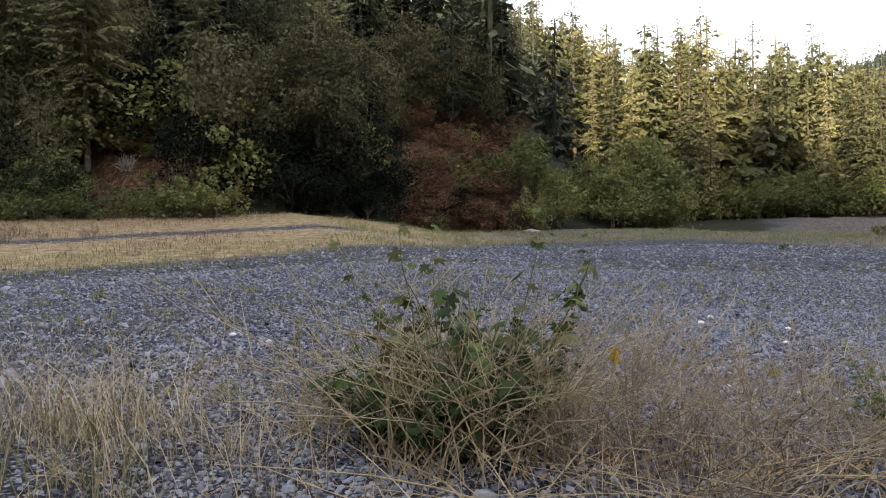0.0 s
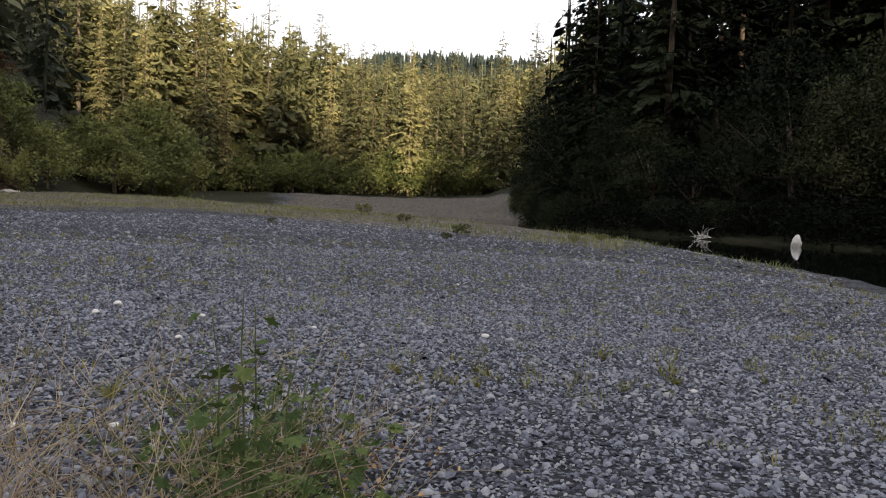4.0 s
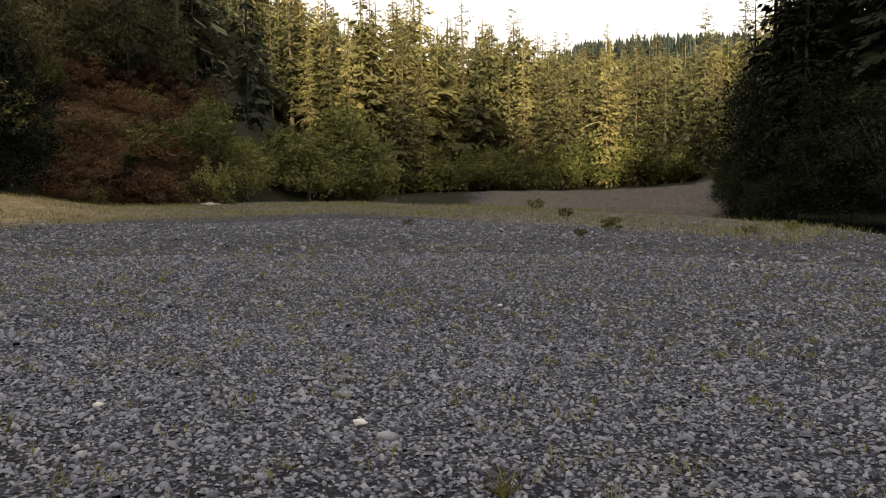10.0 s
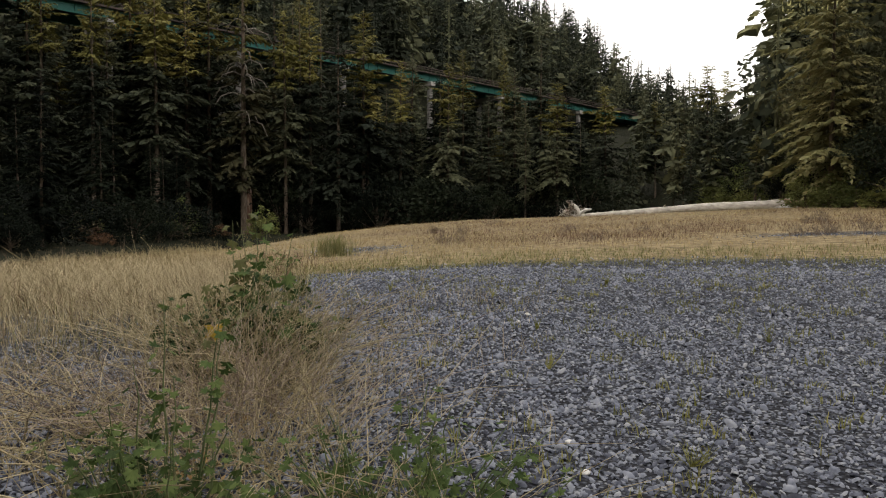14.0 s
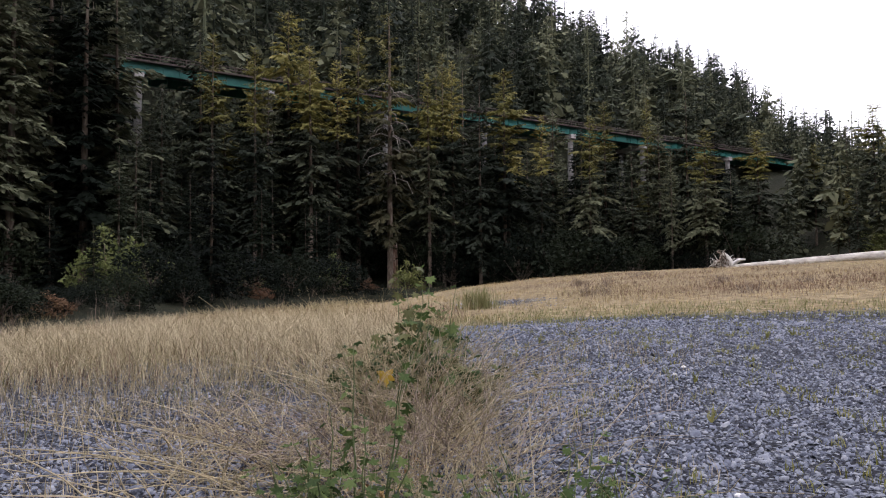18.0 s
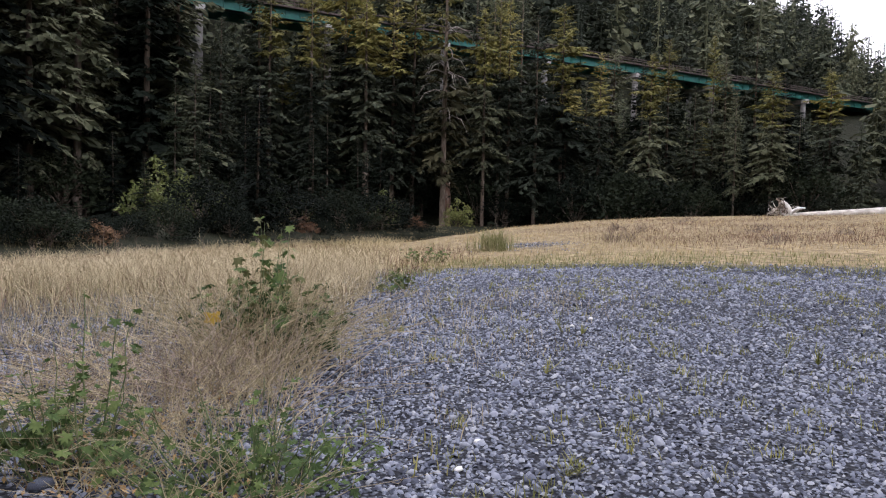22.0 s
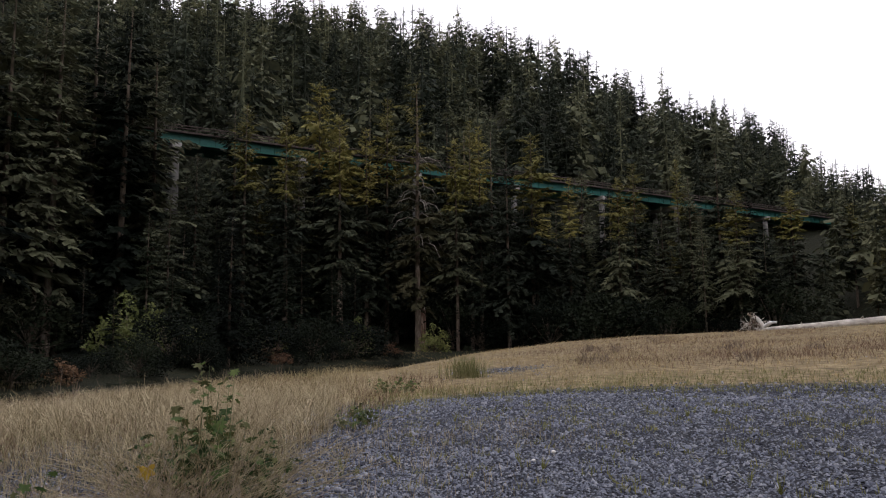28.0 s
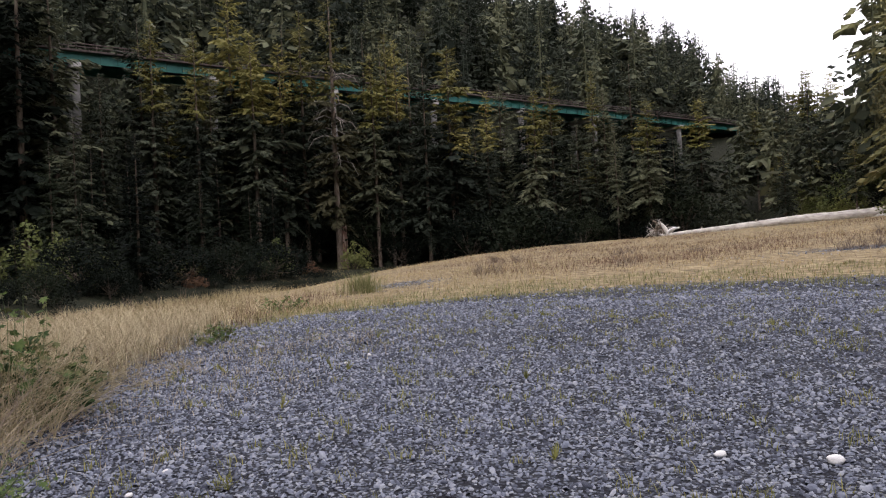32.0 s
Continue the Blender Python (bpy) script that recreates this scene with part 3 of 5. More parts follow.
def conifer_meshes(height, spread, low, whorls, arms, per, r, ragged=0.3, full=0.6, wide=0.5, slim=0.26, blunt=0.0, core=0.0, rings=8):
    """Trunk and crown arrays of one conifer, its boughs in uneven tiers; low: share of the trunk that is bare."""
    lean = r.uniform(-0.012, 0.012, 2) * height
    zs = np.linspace(0, 1, 9)
    trunk = tube([(lean[0] * z ** 2, lean[1] * z ** 2, height * z - 0.8 * (z == 0)) for z in zs], 0.0095 * height * (1.03 - zs) ** 0.85, 7)
    parts, swing = [], r.uniform(0, 6.28, 3)
    for k in range(whorls):
        h0 = (k + r.uniform(0.1, 0.9)) / whorls
        tier = r.uniform(1 - ragged, 1 + ragged * 0.6)
        turn = r.uniform(0, 6.28)
        for j in range(arms):
            if r.random() < ragged * 0.35:
                continue
            q = min(max(h0 + r.uniform(-1.0, 1.0) / whorls, 0.0), 0.985)
            h = low + (1 - low) * q
            a = turn + j * 6.283 / arms + r.uniform(-0.45, 0.45)
            lump = 1 + 0.22 * math.sin(h * 19 + swing[0] + a) + 0.12 * math.sin(h * 43 + swing[1] - 2 * a)
            short = 1.0 if j % 3 else r.uniform(0.35, 0.6)
            reach = (spread * (1 - q) ** full * min(1.0, 0.5 + 3.4 * q) * tier * r.uniform(1 - ragged, 1 + ragged * 0.5) * lump * short + (0.012 + 0.025 * blunt) * height)
            root = np.array([lean[0] * h * h, lean[1] * h * h, h * height])
            n = max(int(per * (0.4 + 0.6 * reach / spread)), 3)
            parts.append(bough(root, a, reach, -0.12 + 0.8 * q + r.uniform(-0.25, 0.2), 0.42 - 0.15 * q, n, r, wide, slim))
    if core:
        qs = np.linspace(0.02, 1.0, rings)      # the close twigs round the trunk, uneven and dense
        v, f = tube([(lean[0] * (low + (1 - low) * q) ** 2, lean[1] * (low + (1 - low) * q) ** 2, height * (low + (1 - low) * q)) for q in qs],
                    core * spread * np.maximum(1 - qs, 0) ** full * np.minimum(1.0, 0.3 + 4 * qs) + 0.002 * height, 7)
        stem = np.repeat(np.array([(lean[0] * (low + (1 - low) * q) ** 2, lean[1] * (low + (1 - low) * q) ** 2) for q in qs]), 7, 0)
        v[:, :2] = stem + (v[:, :2] - stem) * r.uniform(0.45, 1.45, (len(v), 1))
        v[:, 2] += r.uniform(-0.6, 0.6, len(v)) * (1 - low) * height / rings
        parts.append((v, f))
    tip = np.array([lean[0], lean[1], height * 0.955])
    for k in range(5):
        parts.append(bough(tip, k * 1.3 + swing[2], 0.016 * height, 1.6, 0.0, 3, r, 0.5, slim))
    return trunk, joined(parts)


def leaf_quads(p, size, r, up=0.5):
    n = len(p)
    a = r.normal(size=(n, 3))
    a /= np.linalg.norm(a, axis=1, keepdims=True)
    b = np.cross(a, r.normal(size=(n, 3)) + (0, 0, up))
    b /= np.linalg.norm(b, axis=1, keepdims=True) + 1e-9
    s = size * r.uniform(0.55, 1.35, (n, 1))
    v = np.stack([p - a * s, p + b * s * 0.55, p + a * s, p - b * s * 0.55], 1).reshape(-1, 3)
    return v, np.arange(4 * n).reshape(-1, 4)


def broad_meshes(height, width, lobes, leaves, leaf, r, low=0.1):
    """Trunk with limbs, and a crown of leaf clumps with gaps, of a broad-leaved tree or shrub."""
    woods, centres = [tube([(0, 0, -0.4), (0.02 * width, 0, height * 0.2), (0.05 * width, 0.03 * width, height * 0.45)], [0.025 * height, 0.02 * height, 0.012 * height], 6)], []
    for k in range(lobes):
        a, q = k * 2.4 + r.uniform(-0.4, 0.4), math.sqrt((k + 0.5) / lobes)
        h = low + (0.9 - low) * r.uniform(0.0, 1.0) * (1.05 - 0.5 * q * q)
        c = np.array([math.cos(a) * q * width * 0.42, math.sin(a) * q * width * 0.42, h * height])
        centres.append((c, r.uniform(0.11, 0.24) * min(width, height)))
        if k % 3 == 0:
            woods.append(tube([(0, 0, height * 0.12), c * (0.5, 0.5, 0.6), c], [0.011 * height, 0.007 * height, 0.002 * height], 5))
    per = leaves // lobes
    pts = []
    for c, q in centres:
        d = r.normal(size=(per, 3))
        d /= np.linalg.norm(d, axis=1, keepdims=True)
        pts.append(c + d * (q * r.uniform(0.2, 1.25, (per, 1)) ** 0.7) * (1, 1, 0.85))
    return joined(woods), leaf_quads(np.concatenate(pts), leaf, r)


def crown_parts(crown, leaf_mat, top, golden):
    """The crown of a tree; above the share golden of its height, sunlight is painted on as a yellower part of its own.
    """
    v, f = crown
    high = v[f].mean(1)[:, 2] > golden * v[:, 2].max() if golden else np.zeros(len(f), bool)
    for name, pick, mat, label in (("crown", ~high, leaf_mat, ""), ("crown_top", high, M_CONIFER_SUN_TOP, "yellowish top coloured as if catching low sun")):
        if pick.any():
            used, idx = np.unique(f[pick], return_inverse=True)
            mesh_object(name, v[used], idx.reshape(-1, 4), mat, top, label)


def tree_thing(name, trunk, crown, bark, leaf_mat, label, category, group="", golden=0.0):
    top = new(name)
    if category == "tree":
        mesh_object("trunk", *trunk, bark, top, smooth_shade=True)
    else:
        mesh_object("stem", *trunk, bark, top, smooth_shade=True)["kind"] = "stuff"
    crown_parts(crown, leaf_mat, top, golden)
    return tagged(top, label, category, group)


def place_at(x, y, yaw=0.0, sink=0.0):
    return Matrix.LocRotScale((x, y, float(land(x, y)) - sink), Euler((0, 0, yaw)), None)


def polar(b, r):
    return CX + r * math.sin(radians(b)), CY + r * math.cos(radians(b))


class Kind:
    """A template that is set down once itself and copied after that."""

    def __init__(self, ob, size):
        self.ob, self.size, self.used = ob, size, False

    def put(self, x, y, size, wide=1.0, yaw=None, label="", sink=0.0):
        s = size / self.size
        m = place_at(x, y, rng.uniform(0, 6.28) if yaw is None else yaw, sink)
        if self.used:
            ob = copy_thing(self.ob, m)
        else:
            ob, self.used = self.ob, True
            ob.matrix_basis = m
        ob.scale = (s * wide, s * wide, s)
        if label:
            ob["label"] = label
        return ob


FIRS = []
for k, (sp, lo, rag, full, tiers, arms, per, mat, lab) in enumerate([
        (0.13, 0.1, 0.3, 0.6, 38, 8, 34, M_CONIFER, "tall green conifer with drooping branches on the bank"),
        (0.105, 0.24, 0.36, 0.55, 34, 8, 32, M_CONIFER, "slender green conifer with a bare lower trunk"),
        (0.13, 0.05, 0.26, 0.62, 38, 8, 32, M_FIR_SHADED, "dense dark green conifer on the wooded slope"),
        (0.12, 0.26, 0.46, 0.42, 36, 8, 34, M_CONIFER, "ragged yellowish conifer with a bare lower trunk"),
        (0.112, 0.18, 0.34, 0.6, 42, 8, 32, M_CONIFER, "narrow yellow-green conifer with a pointed top"),
        (0.125, 0.05, 0.28, 0.66, 42, 8, 17, M_CONIFER_SUNLIT, "broad sunlit green conifer with layered boughs"),
        (0.105, 0.12, 0.34, 0.6, 38, 8, 14, M_CONIFER_SUNLIT, "tall sunlit green conifer with a pointed top"),
        (0.18, 0.08, 0.36, 0.5, 42, 9, 42, M_CONIFER_SUNLIT, "large spreading conifer at the foot of the slope")]):
    t, c = conifer_meshes(40.0, 40 * sp, lo, tiers, arms, per, np.random.default_rng(20 + k), rag, full, 0.15 if k == 7 else 0.26 if k < 5 else 0.32, 0.22)
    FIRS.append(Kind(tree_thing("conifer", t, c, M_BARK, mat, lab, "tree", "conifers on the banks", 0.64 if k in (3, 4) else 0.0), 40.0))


def ceiling_at(b, q):
    """How high crowns may reach: below the deck in front of the bridge, and under the notch of open sky to the north-west."""
    top = 1e3
    if -102 < b < -53:
        u = radians(b)
        du = Vector((math.sin(u), math.cos(u)))
        ox, oy = -115.5 - CX, -18.3 - CY
        span = (ox * 0.918 + oy * 0.397) / (du.x * 0.918 + du.y * 0.397)
        if q < span + 5:
            top = 1.6 + q / span * 31.5 * rng.uniform(0.62, 0.97)
    peak = float(np.interp(b, [-100, -90, -82, -75, -69, -66, -62, -58, -55, -53.5, -50, -47, -45.5, -44, -42, 0, 4, 14, 25, 28.5, 44, 48], [31, 28.5, 26.2, 24.2, 22.6, 20.6, 17.8, 16, 14, 12.2, 11.2, 9.8, 9.8, 13, 40, 40, 17.5, 15.6, 14.6, 11, 10.6, 40]))
    if q > 470:
        return top
    return min(top, 1.5 + q * math.tan(radians(peak)) * rng.uniform(0.78, 1.03))


def fir_top(kind, x, y, z, wide=1.0):
    """A conifer at x, y whose tip reaches the height z."""
    FIRS[kind].put(x, y, z - float(land(x, y)), wide)


# west bank: the trees that can be told apart
for kind, x, y, z, wd in [(4, -115.1, -6.4, 41.7, 1.1), (3, -121, 5.6, 48.1, 1.1), (4, -120.8, 17.4, 45.7, 1.1), (4, -119, 32.2, 41.4, 0.9), (3, -118.6, 43.1, 39.3, 1.2), (4, -126, 74.3, 37, 0.8), (1, -121.9, 58.8, 30.1, 1.1), (1, -115.3, 73.4, 24.6, 0.9),
                          (3, -112.5, 78.5, 28.3, 1.2), (1, -111, -13.3, 32.1, 1.0), (1, -116.9, 2.2, 34.4, 1.1), (3, -119.1, 9.1, 39.6, 1.0), (0, -121.3, -26.6, 48.3, 1.0), (0, -108.5, -42.2, 57.6, 0.8), (2, -101.6, -49.6, 52.6, 0.9)]:
    fir_top(kind, CX + (x - CX) * 0.93, CY + (y - CY) * 0.93, 1.6 + (z - 1.6) * 0.93, wd)
for b, q, z, k in [(-93.6, 112, 37, 4), (-89.4, 113, 38, 3), (-87.3, 116, 36.5, 4), (-80.2, 116, 35, 3), (-78.3, 118, 37.5, 4), (-76.2, 118, 34, 0), (-73.9, 121, 27, 3), (-71.4, 122, 29, 4), (-67.7, 124, 29, 3)]:
    fir_top(k, *polar(b, q), z, rng.uniform(0.95, 1.2))
for b, q, z, k in [(-103.3, 112, 46, 0), (-105.5, 108, 50, 2), (-107.5, 113, 54, 0), (-110, 106, 52, 1), (-113, 104, 50, 0), (-116, 100, 54, 2), (-100.2, 116, 31, 0), (-97.5, 118, 40, 0), (-95.8, 119, 29, 4), (-93, 121, 34, 0), (-91.5, 118, 30, 2), (-89, 123, 36, 1), (-87.2, 120, 41, 0), (-85, 124, 36, 0), (-81, 128, 42, 0), (-79.5, 124, 38, 1), (-77.5, 131, 40, 0), (-75, 127, 28, 2), (-72.5, 131, 26, 0), (-70.5, 135, 33, 1), (-68.8, 130, 25, 2), (-66.5, 136, 34, 4), (-64.5, 132, 25, 0), (-62.5, 138, 31, 1), (-60.5, 140, 36, 0), (-58.5, 140, 27, 2)]:
    fir_top(k, *polar(b, q), z, 1.25)
for kind, x, y, z, wd in [(3, -107.5, 85.7, 27.3, 1.4), (3, -110.2, 98.9, 25.7, 1.2), (1, -106.9, 103, 28.5, 1.1), (3, -90, 93.6, 28.2, 1.3), (1, -94.6, 101.9, 24, 1.1), (3, -98.8, 105.8, 30, 1.2), (7, -45.8, 69.8, 31, 1.1), (7, -52, 76, 22, 1.0), (7, -38, 74, 36, 1.1), (7, -30, 72, 36, 1.1), (7, -20, 76, 30, 1.0), (7, -10, 84, 30, 1.0)]:
    fir_top(kind, x, y, z, wd)
for x, y, z in [(24.7, 216.9, 66), (31.5, 226.2, 67.1), (45, 229.1, 71.2), (56.7, 236.8, 59.4), (67.9, 223.4, 63), (76.2, 226, 63.7), (82.3, 223.9, 66.7), (99.1, 227.9, 63.9), (108.3, 229.3, 56.9), (115.5, 225.7, 63.1), (127.2, 230.8, 56.2),
                (134.5, 240.7, 58), (152, 242, 54), (169.8, 242.1, 58), (179.7, 234.9, 54), (188.1, 215.1, 53), (18, 205, 64)]:
    fir_top(6 if x % 2 > 0.7 else 5, x, y, z, 1.35)

# filling trees of the west bank, front ranks; shade-toned kind at the dark end
for k in range(42):
    b = -128 + 72 * (k + rng.random()) / 42
    q = float(at_bearing(FOOT_W, b)) + rng.uniform(5, 22)
    x, y = polar(b, q)
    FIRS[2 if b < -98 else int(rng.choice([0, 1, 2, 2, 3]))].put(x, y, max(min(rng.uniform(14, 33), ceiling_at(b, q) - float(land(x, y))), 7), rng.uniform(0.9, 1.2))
for s_along in (0.0, 21.2, 44.0, 67.3, 91.7, 115.9):
    px, py = -115.5 - 0.397 * s_along - CX, -18.3 + 0.918 * s_along - CY
    for k in range(2):
        q = rng.uniform(0.8, 0.93)
        x, y = CX + px * q + rng.uniform(-2.5, 2.5), CY + py * q + rng.uniform(-2.5, 2.5)
        FIRS[int(rng.choice([0, 2]))].put(x, y, max(1.6 + q * 32 * rng.uniform(0.55, 0.82) - float(land(x, y)), 6), 1.2)
# tall dark ones up the valley on the west side
for k in range(18):
    b = -131 + 27 * (k + rng.random()) / 18
    FIRS[int(rng.choice([0, 0, 1]))].put(*polar(b, float(at_bearing(FOOT_W, b)) + rng.uniform(-4, 8)), rng.uniform(36, 50), rng.uniform(0.9, 1.2))
# valley-floor stand in the north-east
for k in range(50):
    b = 2 + 42 * (k + rng.random()) / 50
    x, y = polar(b, rng.uniform(205, 255))
    FIRS[int(rng.choice([5, 6, 5]))].put(x, y, rng.uniform(30, 46), rng.uniform(0.9, 1.2))
# northern hill
for k in range(30):
    b = rng.uniform(-43, 5)
    FIRS[int(rng.choice([0, 1, 5, 2]))].put(*polar(b, float(at_bearing(FOOT_N, b)) + rng.uniform(22, 75)), rng.uniform(20, 34), rng.uniform(0.9, 1.2))
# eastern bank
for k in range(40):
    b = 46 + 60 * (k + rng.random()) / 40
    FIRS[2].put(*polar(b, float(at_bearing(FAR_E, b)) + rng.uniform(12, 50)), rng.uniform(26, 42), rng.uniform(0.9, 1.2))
for k in range(12):
    b = rng.uniform(-51, -43)
    FIRS[int(rng.choice([0, 1, 3]))].put(*polar(b, rng.uniform(92, 150)), rng.uniform(5, 11), rng.uniform(1.0, 1.4))


def far_woods(name, spans, label, mat, height=(26, 40), seed=91, fine=(15, 5, 6), round_share=0.0, near=True, wide=1.0):
    """Hillside woods beyond the front ranks: many lighter conifers, some rounded crowns among them, in one mesh."""
    r = np.random.default_rng(seed)
    protos = []
    for k in range(10):
        t, c = conifer_meshes(1.0, r.uniform(0.085, 0.145) * wide, r.uniform(0.05, 0.25) if near else 0.0, *fine, r, r.uniform(0.28, 0.48), r.uniform(0.42, 0.72), 0.62, 0.32, 0.6 * (k % 3 == 0), 0.05 if near else 0.42, 8 if near else 6)
        protos.append(c)
    rounds = [broad_meshes(0.62, 0.5, 26, 380, 0.024, r, 0.15)[1] for _ in range(3)]
    parts, tones = [], []
    for b0, b1, r0, r1, count in spans:
        for k in range(count):
            b, q = r.uniform(b0, b1), math.sqrt(r.uniform(r0 ** 2, r1 ** 2))
            x, y = polar(b, q)
            z = float(land(x, y))
            h = min(r.uniform(*height) * (1.25 if r.random() < 0.2 else 1.0), ceiling_at(b, q) - z)
            if z < WATER_Z + 1.4 or h < 5:
                continue
            v, f = rounds[int(r.integers(3))] if r.random() < round_share else protos[int(r.integers(10))]
            a = r.uniform(0, 6.28)
            ca, sa = math.cos(a), math.sin(a)
            wd = r.uniform(0.85, 1.25)
            w = v @ np.array([[ca, sa, 0], [-sa, ca, 0], [0, 0, 1]]) * (h * wd, h * wd, h)
            parts.append((w + (x, y, z - 0.5), f))
            tones.append(np.full(len(w), r.random()))
    ob = mesh_object(name, *joined(parts), mat)
    ob.data.attributes.new("tone", "FLOAT", "POINT").data.foreach_set("value", np.concatenate(tones).astype(np.float32))
    return tagged(ob, label, "woods", kind="stuff")


far_woods("hillside_woods", [(-128, -56, 135, 240, 470), (-128, -52, 240, 330, 470), (-128, -52, 330, 420, 330), (-64, -50, 126, 320, 180), (-54, -40, 110, 300, 150)], "dark conifer woods covering the steep western hillside", M_CONIFER, (19, 33), 91, (17, 8, 6), 0.2, True, 1.3)
far_woods("northern_woods", [(-44, 8, 98, 220, 330)], "conifer woods on the northern hill", M_CONIFER, (18, 30), 92, (15, 7, 5), 0.3, True, 1.2)
far_woods("valley_woods", [(2, 48, 245, 310, 380), (2, 28, 240, 290, 130), (2, 48, 310, 470, 260)], "sunlit conifer woods across the valley", M_CONIFER_SUNLIT, (30, 46), 93, (18, 6, 5), 0.06, True, 1.25)
far_woods("valley_edge_woods", [(2, 27, 222, 290, 150)], "tall sunlit conifers at the valley's edge", M_CONIFER_SUNLIT, (44, 64), 96, (26, 7, 6), 0.0, True, 1.05)
# the span from 120 to 232, out of view, is added to block sun
far_woods("eastern_woods", [(44, 120, 92, 190, 360), (120, 232, 100, 300, 200)], "dark conifer woods on the shaded eastern slope and unseen southern hills", M_FIR_SHADED, (24, 36), 94, (12, 4, 4), 0.1, True, 1.3)
far_woods("distant_range_woods", [(4, 54, 471, 900, 2100), (18, 50, 900, 1010, 900)], "woods on the distant range, coloured haze-blue", M_CONIFER_HAZED, (10, 17), 95, (6, 4, 2), 0.0, False, 2.4)

# broad-leaved trees and shrubs
BROAD = []
for k, (h, w, lobes, n, leaf, mat, name, lab) in enumerate([
        (12.0, 13.0, 64, 11000, 0.155, M_WILLOW, "willow_tree", "broad dark green willow on the far river bank"),
        (10.0, 8.0, 46, 9500, 0.13, M_WILLOW, "willow_tree", "rounded dark willow leaning over the water"),
        (9.0, 7.0, 36, 3000, 0.2, M_SHRUB, "shrub_tree", "light green bushy tree at the wood's edge"),
        (5.0, 6.0, 26, 1700, 0.17, M_SHRUB, "shrub", "olive green shrub at the foot of the slope"),
        (7.0, 7.0, 40, 2600, 0.17, M_FIR_SHADED, "shrub", "dark green undergrowth bush below the conifers"),
        (3.0, 5.0, 24, 1500, 0.13, M_RUSTY, "bracken_patch", "rust-brown dried bracken on the bare slope"),
        (2.2, 3.2, 16, 800, 0.14, M_OLIVE, "shrub", "low olive shrub at the edge of the dry grass"),
        (12.0, 9.5, 60, 8000, 0.19, M_SLOPE_LEAF, "leafy_tree", "leafy olive-green tree on the bracken slope")]):
    t, c = broad_meshes(h, w, lobes, n, leaf, np.random.default_rng(60 + k))
    BROAD.append(Kind(tree_thing(name, t, c, M_BARK, mat, lab, "tree" if k < 3 or k == 7 else "shrub", "trees and shrubs along the banks"), h))

for b, off, h, wd, k in [(45.5, 12, 13, 1.0, 1), (47.5, 14, 17, 0.9, 0), (50.5, 11, 12, 1.1, 1), (53, 9, 9, 1.2, 1), (49, 6, 7, 1.3, 1), (56, 8, 6, 1.2, 4), (59, 9, 6, 1.2, 4), (63, 11, 14, 1.0, 0), (66.5, 9, 11, 1.1, 1),
                       (71, 11, 15, 1.0, 0), (76, 10, 14, 1.1, 0), (81, 10, 16, 1.0, 0), (87, 9, 13, 1.2, 1), (93, 10, 15, 1.1, 0), (100, 9, 14, 1.1, 0), (61, 3, 3.5, 1.4, 4), (96, 4, 5, 1.4, 4), (54, 3, 3, 1.5, 4), (57.5, 3, 3, 1.5, 4)]:
    BROAD[k].put(*polar(b, float(at_bearing(FAR_E, b)) + off), h, wd)


def undergrowth(name, places, label, seed):
    """Low bushes too many and too far to count, in one mesh: places gives (x, y, height, width)."""
    r = np.random.default_rng(seed)
    kinds = [broad_meshes(1.0, 1.1, 30, 620, 0.034, r)[1] for _ in range(4)]
    out = []
    for k, (x, y, h, wd) in enumerate(places):
        v, f = kinds[k % 4]
        out.append((v * (h * wd, h * wd, h) + (x, y, float(land(x, y)) - 0.1), f))
    return tagged(mesh_object(name, *joined(out), M_FIR_SHADED), label, "undergrowth", kind="stuff")


low = []
for k in range(90):
    b = 44 + 66 * (k + rng.random()) / 90
    low.append((*polar(b, float(at_bearing(FAR_E, b)) + rng.uniform(-0.5, 4)), rng.uniform(1.2, 4.0), rng.uniform(1.1, 1.8)))
undergrowth("east_bank_undergrowth", low, "dark low bushes along the far river bank", 71)
low = []
for k in range(70):
    b = rng.uniform(-131, -84)
    low.append((*polar(b, float(at_bearing(FAR_W, b)) + rng.uniform(0.5, 7)), rng.uniform(0.8, 1.9), rng.uniform(1.2, 1.8)))
undergrowth("west_bank_undergrowth", low, "dark low bushes along the western river bank", 72)
for k in range(56):
    b = rng.uniform(-42, 4)
    off = rng.uniform(24, 48) if -32 < b < -20 or b > -9 else rng.uniform(3, 36)
    BROAD[7].put(*polar(b, float(at_bearing(FOOT_N, b)) + off), rng.uniform(8, 17), rng.uniform(0.7, 1.0))
for k in range(40):
    b = 3.5 + 38 * (k + rng.random()) / 40
    q = (at_bearing(FOOT_N, b) if b < 17 else 205) + rng.uniform(0, 14)
    BROAD[int(rng.choice([2, 2, 3]))].put(*polar(b, float(q)), rng.uniform(7, 17) * (0.6 if b < 10 else 1.0), rng.uniform(0.9, 1.3))
for k in range(44):
    b = -130 + 74 * (k + rng.random()) / 44
    off = rng.uniform(3, 10) if -85.4 < b < -81.2 else rng.uniform(-7, 10)
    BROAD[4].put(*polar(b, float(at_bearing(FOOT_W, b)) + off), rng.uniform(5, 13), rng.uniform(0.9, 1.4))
for k in range(40):
    b = -131 + 52 * (k + rng.random()) / 40
    if -85.4 < b < -81.2:
        continue
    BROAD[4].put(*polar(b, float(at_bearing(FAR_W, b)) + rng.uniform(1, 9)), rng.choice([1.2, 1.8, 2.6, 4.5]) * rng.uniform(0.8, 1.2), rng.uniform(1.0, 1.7))
